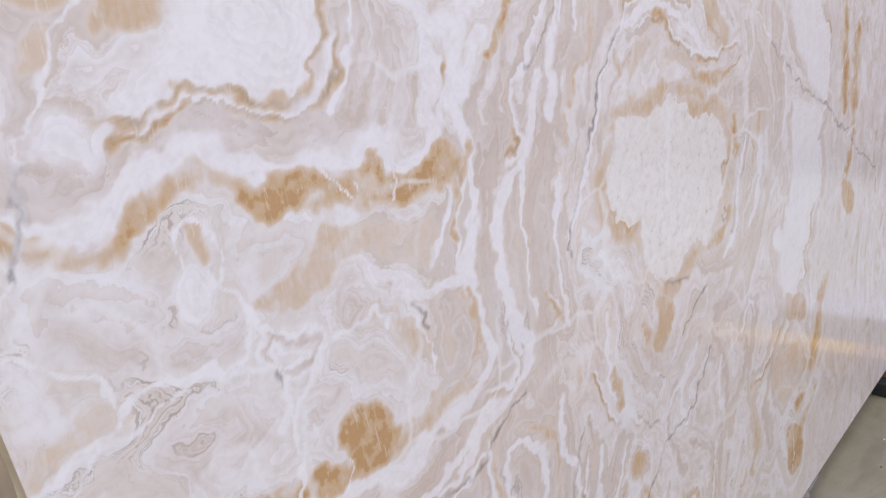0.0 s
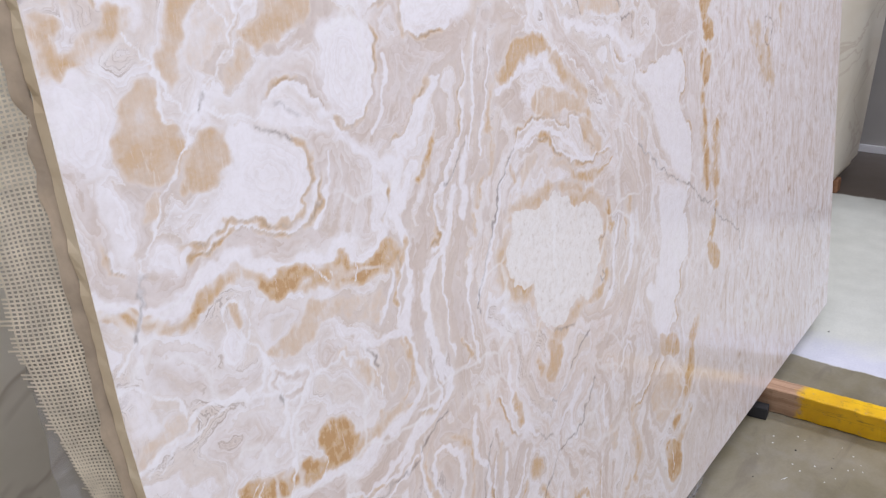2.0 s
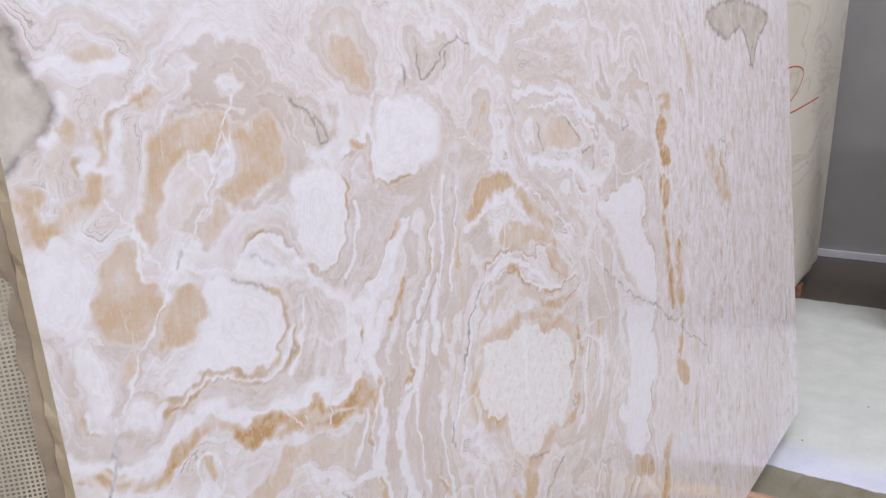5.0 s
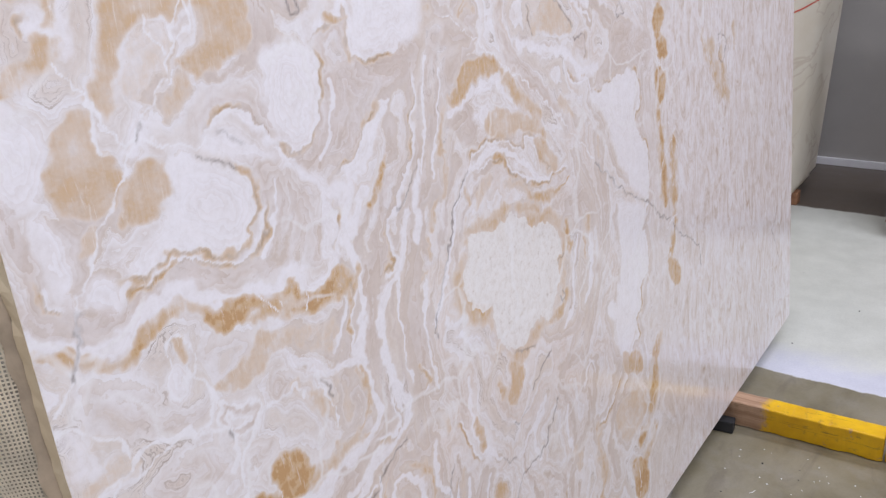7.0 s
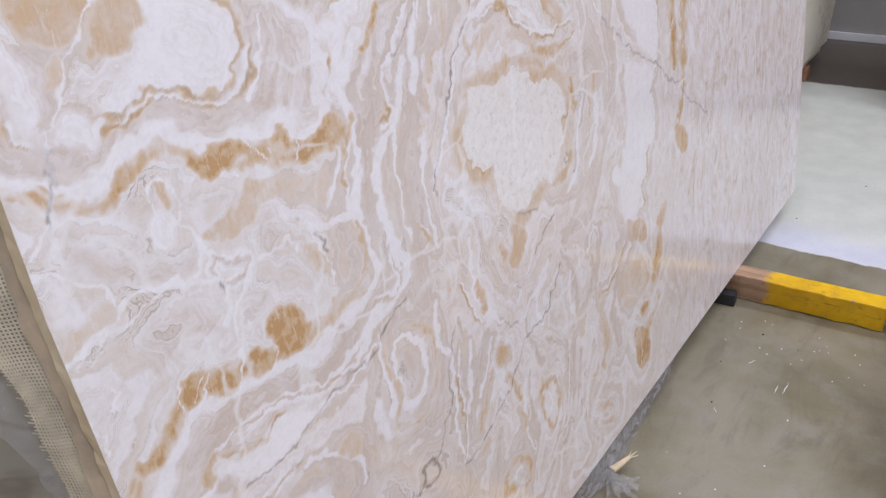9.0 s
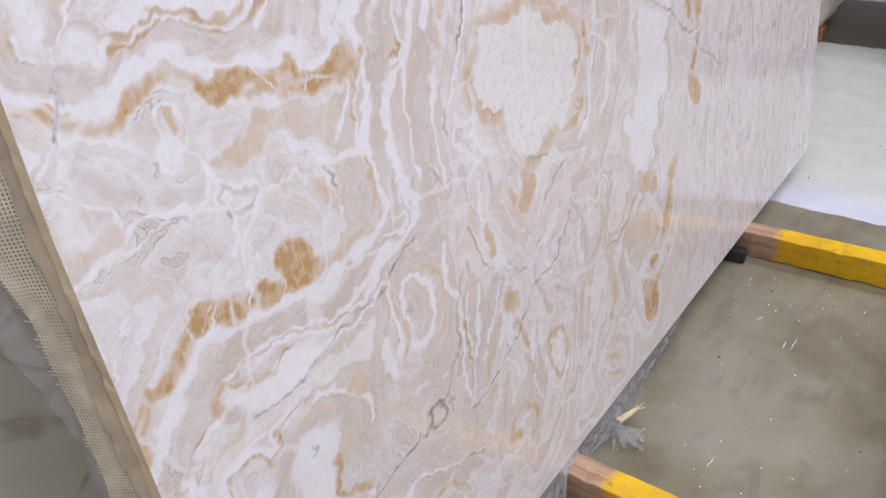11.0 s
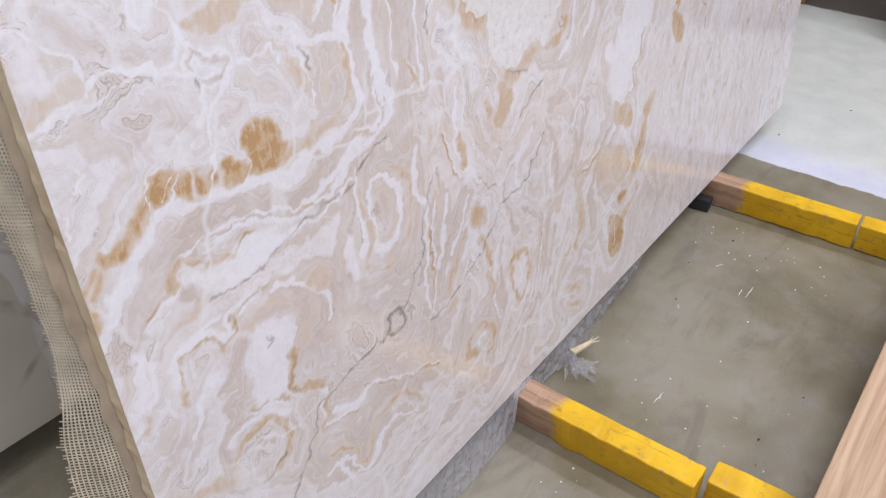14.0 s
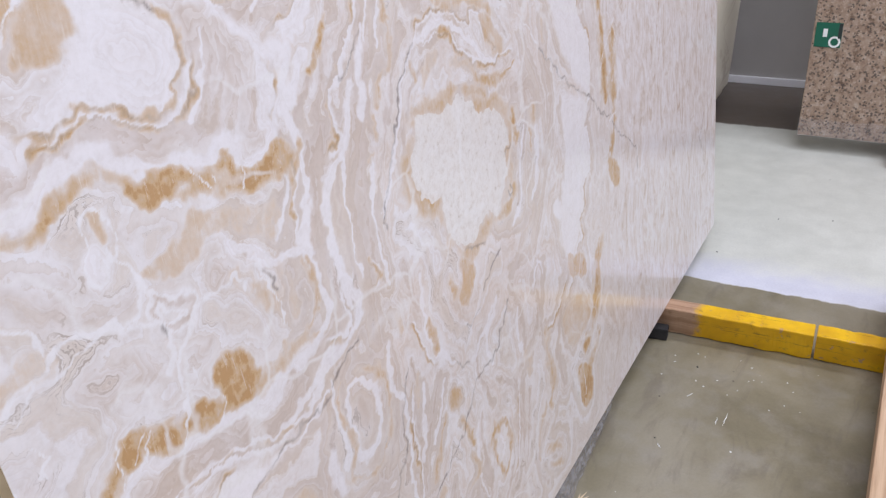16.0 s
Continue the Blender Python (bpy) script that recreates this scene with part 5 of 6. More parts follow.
tint(.006, .4, (0.042, 0.575), (0.032, 0.551))
pale(.010, .9, (0.141, 0.565), (0.115, 0.536), (0.097, 0.500))
pale(.010, .8, (0.048, 0.663), (0.049, 0.619), (0.038, 0.592))
tint(.010, .55, (0.433, 0.810), (0.376, 0.814), (0.320, 0.807), (0.281, 0.814), (0.232, 0.812), (0.189, 0.823), (0.147, 0.828), (0.113, 0.834), (0.089, 0.813), (0.060, 0.795), (0.033, 0.784), (0.017, 0.760), (0.004, 0.722))
shade(.012, .6, (0.371, 0.787), (0.328, 0.792), (0.287, 0.793), (0.230, 0.802), (0.176, 0.806))
tint(.006, .6, (0.145, 1.105), (0.167, 1.109), (0.192, 1.097), (0.213, 1.079), (0.246, 1.066), (0.309, 1.047), (0.369, 1.030), (0.422, 1.035))
shade(.004, .9, (0.164, 1.440), (0.191, 1.455), (0.232, 1.460), (0.270, 1.454), (0.292, 1.443), (0.312, 1.456), (0.341, 1.445), (0.352, 1.407), (0.343, 1.368), (0.326, 1.353), (0.271, 1.343))
shade(.004, .7, (0.155, 1.444), (0.190, 1.466), (0.242, 1.471), (0.305, 1.464), (0.348, 1.454), (0.365, 1.406), (0.354, 1.352), (0.305, 1.340))
shade(.005, .8, (0.209, 1.456), (0.241, 1.498), (0.290, 1.508), (0.319, 1.489))
shade(.005, .7, (0.184, 1.501), (0.209, 1.520), (0.246, 1.522))
seam(1, .008, (0.173, 1.481), (0.148, 1.475), (0.129, 1.471), (0.111, 1.461), (0.105, 1.448), (0.097, 1.425))
shade(.004, .8, (0.344, 1.212), (0.341, 1.176), (0.325, 1.144), (0.305, 1.121), (0.267, 1.119), (0.217, 1.132), (0.180, 1.152))
shade(.004, .7, (0.360, 1.215), (0.361, 1.170), (0.342, 1.131), (0.312, 1.108), (0.268, 1.105), (0.215, 1.124), (0.182, 1.142), (0.162, 1.139), (0.137, 1.130))
pale(.004, 1, (0.335, 1.207), (0.331, 1.172), (0.316, 1.143), (0.297, 1.128))
shade(.005, .8, (0.450, 1.315), (0.449, 1.277), (0.435, 1.242), (0.408, 1.218), (0.376, 1.220))
shade(.004, .7, (0.469, 1.319), (0.465, 1.274), (0.447, 1.231), (0.417, 1.208))
pale(.004, 1, (0.459, 1.313), (0.456, 1.276), (0.442, 1.240), (0.419, 1.215))
shade(.005, .8, (0.508, 1.309), (0.558, 1.308), (0.613, 1.308))
pale(.005, 1, (0.564, 1.271), (0.524, 1.254), (0.506, 1.226), (0.485, 1.198))
shade(.004, .9, (0.648, 1.281), (0.635, 1.231), (0.631, 1.179), (0.611, 1.140), (0.586, 1.102), (0.570, 1.090))
pale(.005, 1, (0.666, 1.312), (0.653, 1.254), (0.646, 1.193), (0.630, 1.144))
shade(.004, .9, (0.693, 1.308), (0.687, 1.247), (0.671, 1.188), (0.655, 1.146), (0.632, 1.107))
pale(.004, 1, (0.701, 1.289), (0.687, 1.229), (0.669, 1.170), (0.652, 1.129))
shade(.005, .8, (0.475, 1.052), (0.464, 1.005), (0.452, 0.959), (0.454, 0.905), (0.466, 0.845))
shade(.004, .8, (0.490, 1.047), (0.483, 0.998), (0.476, 0.948), (0.478, 0.894), (0.490, 0.842))
shade(.004, .8, (0.526, 0.998), (0.516, 0.949), (0.519, 0.892), (0.526, 0.833))
pale(.004, 1, (0.540, 1.011), (0.533, 0.960), (0.530, 0.906), (0.539, 0.846))
shade(.004, .8, (0.597, 1.008), (0.575, 0.952), (0.571, 0.888), (0.580, 0.825))
pale(.005, 1, (0.608, 0.985), (0.591, 0.936), (0.591, 0.879), (0.605, 0.803))
shade(.004, .9, (0.659, 1.043), (0.638, 0.993), (0.616, 0.945), (0.602, 0.912))
tint(.006, .5, (0.690, 1.165), (0.691, 1.127), (0.677, 1.094))
shade(.005, .8, (0.726, 1.137), (0.699, 1.107), (0.679, 1.065), (0.660, 1.024))
shade(.006, .8, (0.797, 1.089), (0.757, 1.071), (0.725, 1.041), (0.702, 1.009), (0.684, 0.957), (0.684, 0.907))
pale(.005, 1, (0.773, 1.056), (0.741, 1.031), (0.712, 0.996), (0.693, 0.954))
tint(.008, .45, (0.769, 1.037), (0.738, 1.017))
shade(.006, .8, (1.123, 0.989), (1.139, 0.924), (1.115, 0.858), (1.085, 0.807), (1.070, 0.751))
pale(.005, 1, (1.120, 0.893), (1.094, 0.828), (1.087, 0.756), (1.040, 0.726))
shade(.006, .8, (1.237, 1.008), (1.268, 0.923), (1.251, 0.851), (1.202, 0.789))
pale(.006, 1, (1.173, 0.876), (1.175, 0.799), (1.136, 0.737))
shade(.006, .8, (1.157, 0.780), (1.151, 0.705), (1.081, 0.657), (1.024, 0.633))
tint(.007, .5, (1.146, 0.885), (1.151, 0.846))
shade(.006, .8, (0.876, 1.415), (0.897, 1.376), (0.881, 1.339), (0.902, 1.297))
shade(.005, .8, (0.958, 1.439), (1.043, 1.439), (1.133, 1.423), (1.201, 1.380), (1.249, 1.342), (1.328, 1.298))
pale(.005, 1, (0.949, 1.390), (1.034, 1.388), (1.126, 1.384), (1.174, 1.344), (1.238, 1.308))
shade(.005, .8, (1.432, 1.374), (1.492, 1.332), (1.519, 1.277))
shade(.004, .8, (0.481, 0.742), (0.461, 0.715), (0.460, 0.655), (0.470, 0.576))
shade(.004, .8, (0.587, 0.685), (0.582, 0.624), (0.560, 0.560), (0.535, 0.521))
pale(.005, 1, (0.577, 0.711), (0.576, 0.649), (0.600, 0.591), (0.595, 0.527))
shade(.005, .9, (0.631, 0.661), (0.627, 0.598), (0.605, 0.532), (0.575, 0.470))
tint(.005, .45, (0.637, 0.625), (0.634, 0.571))
shade(.004, .8, (0.407, 0.764), (0.350, 0.733), (0.303, 0.726), (0.263, 0.739))
shade(.004, .8, (0.357, 0.756), (0.330, 0.745), (0.288, 0.752), (0.250, 0.769))
pale(.004, 1, (0.424, 0.727), (0.393, 0.707), (0.352, 0.694), (0.306, 0.697))
shade(.005, .8, (0.706, 0.586), (0.679, 0.544), (0.647, 0.493), (0.623, 0.448))
pale(.005, 1, (0.721, 0.566), (0.697, 0.521), (0.667, 0.480))
shade(.005, .8, (0.867, 0.582), (0.838, 0.536), (0.861, 0.472), (0.888, 0.417))
pale(.005, 1, (0.915, 0.606), (0.886, 0.560), (0.900, 0.502))
shade(.005, .9, (0.985, 0.414), (1.000, 0.321), (0.985, 0.243), (0.956, 0.187))
shade(.005, .8, (1.057, 0.344), (1.034, 0.270), (1.017, 0.191))
shade(.005, .8, (0.916, 0.453), (0.972, 0.408), (0.991, 0.355))
shade(.006, .8, (1.110, 0.579), (1.131, 0.515), (1.110, 0.457))
pale(.006, 1, (1.164, 0.568), (1.140, 0.605), (1.107, 0.553))
shade(.006, .9, (1.277, 0.489), (1.240, 0.419), (1.218, 0.342), (1.243, 0.251))
shade(.004, .9, (0.367, 0.760), (0.337, 0.743), (0.288, 0.744), (0.232, 0.764), (0.181, 0.767), (0.149, 0.762), (0.114, 0.744), (0.091, 0.718), (0.069, 0.695), (0.045, 0.665))
pale(.004, 1, (0.328, 0.725), (0.277, 0.743), (0.225, 0.756), (0.183, 0.758), (0.155, 0.751), (0.121, 0.737))
shade(.005, .9, (0.148, 0.681), (0.113, 0.668), (0.087, 0.650), (0.069, 0.631))
pale(.005, 1, (0.169, 0.648), (0.138, 0.640), (0.115, 0.637), (0.094, 0.624), (0.089, 0.592))
shade(.004, .9, (0.220, 0.608), (0.202, 0.591), (0.186, 0.563), (0.167, 0.547), (0.144, 0.534))
shade(.005, .8, (0.256, 0.624), (0.298, 0.610), (0.339, 0.572), (0.340, 0.536), (0.313, 0.526))
pale(.005, 1, (0.257, 0.634), (0.310, 0.614), (0.357, 0.567), (0.357, 0.526))
shade(.005, .8, (0.121, 0.521), (0.093, 0.483), (0.075, 0.447))
shade(.005, .9, (0.147, 0.502), (0.176, 0.491), (0.209, 0.493))
shade(.004, .9, (0.137, 0.405), (0.132, 0.442), (0.150, 0.469), (0.192, 0.463), (0.233, 0.440), (0.262, 0.400), (0.260, 0.350), (0.247, 0.325))
shade(.005, .8, (0.167, 0.391), (0.176, 0.411), (0.199, 0.410), (0.219, 0.392))
shade(.005, .9, (0.307, 0.275), (0.300, 0.318), (0.340, 0.311), (0.385, 0.270), (0.415, 0.278), (0.440, 0.298), (0.488, 0.299), (0.567, 0.248))
pale(.005, 1, (0.318, 0.253), (0.360, 0.245), (0.390, 0.193), (0.429, 0.188), (0.449, 0.226), (0.482, 0.241), (0.547, 0.206))
shade(.005, .8, (0.466, 0.240), (0.515, 0.230), (0.564, 0.187))
crack((0.577, 0.119), (0.523, 0.118), (0.485, 0.084))
shade(.005, .8, (0.467, 0.070), (0.522, 0.098), (0.596, 0.112), (0.674, 0.127))
shade(.004, .9, (0.422, 0.724), (0.428, 0.675), (0.410, 0.636), (0.417, 0.584))
shade(.004, .9, (0.576, 0.510), (0.596, 0.430), (0.608, 0.349), (0.597, 0.305))
shade(.004, .9, (0.669, 0.531), (0.641, 0.476), (0.629, 0.411))
pale(.004, 1, (0.601, 0.520), (0.591, 0.457), (0.601, 0.379))
shade(.005, .9, (0.718, 0.360), (0.699, 0.320), (0.687, 0.260), (0.658, 0.225))
shade(.005, .8, (0.838, 0.425), (0.829, 0.352), (0.852, 0.256), (0.820, 0.204))
pale(.005, 1, (0.817, 0.410), (0.808, 0.336), (0.831, 0.241))
shade(.005, .9, (0.950, 0.342), (0.959, 0.267), (0.934, 0.208), (0.900, 0.169))
shade(.006, .8, (0.901, 0.153), (0.844, 0.114), (0.800, 0.098))
shade(.006, .8, (1.137, 0.217), (1.086, 0.182), (1.065, 0.132), (1.112, 0.063))
tint(.005, .5, (0.556, 0.332), (0.588, 0.292), (0.594, 0.254))
ring((0.659, 0.992), (0.673, 1.103), (0.72, 1.204), (0.829, 1.258), (0.924, 1.188), (1.091, 1.094), (1.198, 0.944), (1.196, 0.777), (1.113, 0.642))
ring((1.167, 0.594), (1.127, 0.477), (1.006, 0.375), (0.958, 0.202))
ring((1.404, 1.02), (1.458, 0.834), (1.418, 0.686), (1.345, 0.546), (1.243, 0.462))
tint(.014, .5, (1.909, 1.196), (1.991, 1.088), (2.084, 1.005))
tint(.016, .6, (2.051, 1.144), (2.091, 1.054))


def bumps(x):
    return x * x * (3 - 2 * x)


TIGHT = bumps(np.clip((UU - 1.25 + 0.25 * fbm(UU * 2, VV * 2)) / 0.6, 0, 1))
BAND = NEAR + 0.085 * fbm(UU * 4.2, VV * 2.4) + 0.30 * TIGHT * (UU - 1.2)
OPEN = bumps(np.clip((NEAR - 0.012) / 0.06, 0, 1)) * (1 - TIGHT) * np.clip((0.85 - UU) / 0.3, 0, 1)
CROWD = np.clip((UU - 0.30) / 0.25, 0, 1) * (1 - 0.6 * TIGHT)


def onyx_slab():
    nu, nv = len(US), len(VS)
    n = nu * nv
    co = np.zeros((n + 8, 3))
    co[:n, 0], co[:n, 2] = UU.ravel(), VV.ravel()
    idx = np.arange(n).reshape(nu, nv)
    quads = np.stack([idx[:-1, :-1], idx[1:, :-1], idx[1:, 1:], idx[:-1, 1:]], -1).reshape(-1, 4)
    me = bpy.data.meshes.new("polished_face")
    me.vertices.add(n)
    me.vertices.foreach_set("co", co[:n].ravel())
    me.loops.add(quads.size)
    me.loops.foreach_set("vertex_index", quads.ravel())
    me.polygons.add(len(quads))
    me.polygons.foreach_set("loop_start", np.arange(0, quads.size, 4))
    me.update(calc_edges=True)
    for key, values in (*LAYERS.items(), ("tight", TIGHT), ("band", BAND), ("open", OPEN), ("crowd", CROWD)):
        me.attributes.new(key, "FLOAT", "POINT").data.foreach_set("value", values.ravel().astype(np.float32))
    me.materials.append(ONYX)
    slab = empty("onyx_slab")
    slab.matrix_world = leaning(0, 0, BASE, LEAN_BACK)
    tagged(slab, "large polished cream onyx slab with honey veins leaning upright on timbers", "stone slab")
    face = new("polished_face", me)
    face.parent = slab
    body = box(0, 0.0012, 0, SLAB_W, SLAB_T, SLAB_H)
    rough = bmesh.ops.subdivide_edges(body, edges=[e for e in body.edges if abs((e.verts[0].co - e.verts[1].co).z) > 1], cuts=120)
    for v in body.verts:
        if v.co.x < 0.1:
            v.co.x += sawn(v.co.z)
        if v.co.y > 0.01:
            v.co.x += 0.004 * noise.noise(Vector((v.co.x, 0, v.co.z * 40)))
    part("slab_body", body, EDGE, slab, "tan rough-sawn edge")
    part("resin_back", box(0.05, SLAB_T + 0.0005, 0.0, SLAB_W, SLAB_T + 0.004, SLAB_H), RESIN, slab)
    return slab


SLAB = onyx_slab()


def net_width(z):
    """How far the loose net stands out from the sawn end at a height."""
    return float(np.interp(z, (0.0, 0.37, 0.49, 0.58, 0.66, 0.75, 0.87, 0.95, 1.1, 1.7), (0.066, 0.062, 0.054, 0.042, 0.022, 0.020, 0.026, 0.034, 0.050, 0.055)))


def backing_net():
    """The loose margin of fibreglass net behind the slab's end: strands along and across."""
    bm = bmesh.new()
    rnd = random.Random(3)
    cols, pitch = 15, 0.0046
    rows_n = int(1.72 / pitch)

    def at(c, z):
        wide = net_width(z) + 0.004 * noise.noise(Vector((3, 0, z * 16)))
        s = c / (cols - 1)
        fold = 0.014 * noise.noise(Vector((s * 2, 1, z * 5)))
        return Vector((0.004 + sawn(z) - s * wide, SLAB_T + 0.008 + s * (0.045 + fold), z + 0.010 * s * noise.noise(Vector((5, s, z * 5)))))

    def strand(points, w, side):
        prev = None
        for p in points:
            pair = (bm.verts.new(p - side * w), bm.verts.new(p + side * w))
            if prev:
                bm.faces.new((prev[0], prev[1], pair[1], pair[0]))
            prev = pair

    for r in range(rows_n):
        z = 0.02 + r * pitch
        last = cols + rnd.choice((-1, 0, 0, 0, 0, 1))
        strand([at(c, z) for c in range(0, last, 2)] + [at(last, z)], 0.0010, Vector((0, 0, 1)))
    for c in range(cols):
        strand([at(c, 0.02 + r * pitch) for r in range(0, rows_n, 3)], 0.0010, Vector((0.9, -0.4, 0)))
    ob = part("backing_net", bm, NET, SLAB, "frayed beige fibreglass net margin")
    ob["kind"] = "stuff"
    return ob


backing_net()


def sheet(name, fn, nu, nv, mat, parent=None, label=""):
    bm = bmesh.new()
    grid = [[bm.verts.new(fn(i / nu, j / nv)) for j in range(nv + 1)] for i in range(nu + 1)]
    for i in range(nu):
        for j in range(nv):
            f = bm.faces.new((grid[i][j], grid[i + 1][j], grid[i + 1][j + 1], grid[i][j + 1]))
            f.smooth = True
    return mesh_object(name, bm, mat, parent, label)


def side_film(s, r):
    z = 0.50 + 0.75 * s
    wide = float(np.interp(z, (0.5, 0.72, 0.81, 0.87, 0.95, 1.25), (0.006, 0.010, 0.024, 0.046, 0.040, 0.036))) + 0.006 * noise.noise(Vector((0, 9, z * 30)))
    crease = 0.010 * noise.noise(Vector((r * 3, 2, z * 8))) + 0.006 * abs(noise.noise(Vector((r * 7, 5, z * 26))))
    return Vector((0.03 - r * (wide + 0.03), SLAB_T + 0.062 + 0.012 * r + crease, z))


def net_backing(s, r):
    z = 0.02 + 1.70 * s
    wide = 0.011 + 0.012 * noise.noise(Vector((0, 0, z * 6))) + 0.008 * noise.noise(Vector((3, 0, z * 30)))
    return Vector((0.003 + sawn(z) - r * max(wide, 0.002), SLAB_T + 0.004 + r * 0.010 + 0.003 * noise.noise(Vector((r * 6, 1, z * 40))), z))


sheet("resin_skin", net_backing, 200, 5, RESIN, SLAB, "brown resin skin behind the net")
sheet("side_film", side_film, 130, 16, SIDE_FILM, SLAB, "torn clear plastic film hanging behind the edge")


# ---- timbers ----
def worn_timber(width, y1, y0, height, seed):
    """A sawn bearer with dented arrises and a rotted, undercut lower edge."""
    bm = box(-width / 2, y1, 0, width / 2, y0, height, 0.0045, 2, 70, 0.0016, seed)
    for v in bm.verts:
        arris = min(1.0, abs(v.co.x) / (0.42 * width)) * min(1.0, v.co.z / (0.9 * height))
        dent = max(0.0, noise.noise(Vector((seed * 3.0, v.co.y * 26, v.co.x * 30))) - 0.15)
        if v.co.z > 0.5 * height:
            v.co.z -= 0.007 * dent * arris
        v.co.x *= 1 - 0.05 * dent * arris
        if v.co.x < 0 and v.co.z < 0.3 * height:
            v.co.x += 0.30 * width + 0.010 * noise.noise(Vector((seed, v.co.y * 18, 4)))
    return bm


def timber(x, y0, y1, width, height, seed, turn=0.0):
    ob = mesh_object("timber", worn_timber(width, y1, y0, height, seed), YELLOW)
    ob.matrix_world = pose(x, 0, 0.002, 0, 0, turn)
    tagged(ob, "yellow-painted timber bearer with a bare chipped end on concrete", "timber", group="timber bearers")
    return ob


timber(0.922, 0.35, -0.428, 0.068, 0.098, 1, -1.0)
timber(0.942, -0.441, -1.25, 0.070, 0.096, 2, 1.0)
timber(2.180, 0.35, -0.452, 0.075, 0.098, 3, 2.0)
timber(2.190, -0.459, -1.35, 0.075, 0.098, 4, 1.0)

block = mesh_object("rubber_block", box(-0.02, -0.04, 0, 0.02, 0.04, 0.042, 0.004), RUBBER)
block.matrix_world = pose(2.118, 0.02, 0.001, 0, 0, 6)
tagged(block, "small black rubber block beside the timber", "rubber block")

plank = mesh_object("wood_plank", box(0, -0.075, 0, 2.3, 0.075, 0.09, 0.005, 2, 20, 0.0012, 6), PLANK)
plank.matrix_world = pose(0.30, -0.692, 0.1035, 0, 0, -1.0)
tagged(plank, "pale pine plank lying across the yellow timbers", "plank")


# ---- film, splinter and litter under the slab ----
def foot_film(s, r):
    x = 0.20 + 1.45 * s
    out = float(np.interp(x, (0.2, 0.54, 0.73, 0.925, 1.06, 1.15, 1.43, 1.65), (0.040, 0.036, 0.037, 0.026, 0.006, 0.024, 0.002, -0.014))) + 0.005 * noise.noise(Vector((x * 14, 0, 0)))
    crumple = 0.010 * abs(noise.noise(Vector((x * 30, r * 3 + x * 8, 3)))) + 0.004 * noise.noise(Vector((x * 80, r * 9, 6)))
    y = 0.012 - r * out - crumple * (0.4 + 0.6 * math.sin(math.pi * r))
    z = 0.100 - 0.096 * r + 0.5 * crumple * r
    on_timber = 0.1025 if 0.885 < x < 0.96 else 0.004
    return Vector((x, y, max(z, on_timber)))


film = sheet("plastic_film", foot_film, 420, 22, FILM)
tagged(film, "crumpled clear plastic film under the slab's lower edge", "plastic film")


def film_tip(s, r):
    a = -1.15 + 1.5 * r
    reach = s * (0.075 + 0.06 * noise.noise(Vector((r * 5, 0, 7))) + 0.012 * noise.noise(Vector((r * 14, 0, 2))))
    lift = 0.050 * (1 - s) ** 2 + 0.020 * abs(noise.noise(Vector((r * 8, s * 5, 1)))) + 0.010 * s * (1 - math.cos(9 * r))
    return Vector((1.150 + reach * math.sin(a) * 1.1 + 0.012 * s * s, -0.005 - reach * math.cos(a), 0.003 + lift))


tip = sheet("film_scrap", film_tip, 20, 48, SIDE_FILM)
tagged(tip, "torn curled scrap of clear plastic film on the floor", "plastic film")

chip_bm = box(0, -0.008, 0, 0.062, 0.008, 0.010, 0.002, 1, 8, 0.003, 9)
for v in chip_bm.verts:
    v.co.y *= 1.15 - 9 * v.co.x if v.co.x < 0.07 else 0.5
for k, (spread, reach) in enumerate(((-0.35, 0.034), (0.05, 0.040), (0.42, 0.028))):
    fibre = bmesh.ops.create_cone(chip_bm, cap_ends=True, segments=5, radius1=0.0032, radius2=0.0006, depth=reach)["verts"]
    bmesh.ops.transform(chip_bm, matrix=pose(0.055 + 0.4 * reach * math.cos(spread), 0.4 * reach * math.sin(spread), 0.006, 0, 90, 0) @ pose(0, 0, 0, math.degrees(-spread), 0, 0), verts=fibre)
chip = mesh_object("wood_splinter", chip_bm, SPLINTER)
chip.matrix_world = pose(1.165, -0.012, 0.030, 0, -6, -20)
tagged(chip, "small pale wood splinter caught in the film", "splinter")


# ---- slabs further back ----
def slab_thing(name, w, h, t, mat, label, category="stone slab"):
    ob = mesh_object(name, box(0, 0, 0, w, t, h, 0.003, 1), mat)
    return tagged(ob, label, category)


def crayon(bm, pts, width=0.007):
    prev = None
    for i, (x, z) in enumerate(pts):
        a = pts[max(i - 1, 0)]
        b = pts[min(i + 1, len(pts) - 1)]
        d = Vector((b[0] - a[0], 0, b[1] - a[1])).normalized()
        s = Vector((-d.z, 0, d.x)) * width * 0.5
        p = Vector((x, -0.0015, z))
        pair = (bm.verts.new(p - s), bm.verts.new(p + s))
        if prev:
            bm.faces.new((prev[0], prev[1], pair[1], pair[0]))
        prev = pair


cream = slab_thing("cream_slab", 1.95, 1.75, 0.02, CREAM, "cream marble slab with red crayon strokes leaning in a row")
cream.matrix_world = leaning(3.13, 0.367, 0.135, -2.4)
strokes = bmesh.new()
hook = smooth([(0.56, 1.250), (0.734, 1.256), (0.901, 1.240), (0.968, 1.212), (0.943, 1.176), (0.86, 1.129), (0.741, 1.092)])
crayon(strokes, [(q.x, q.y) for q in hook], 0.007)
dash = smooth([(0.69, 1.034), (0.926, 1.037), (1.169, 1.046), (1.394, 1.056)])
crayon(strokes, [(q.x, q.y) for q in dash], 0.008)
part("crayon_mark", strokes, RED, cream, "hand-drawn red crayon stroke")
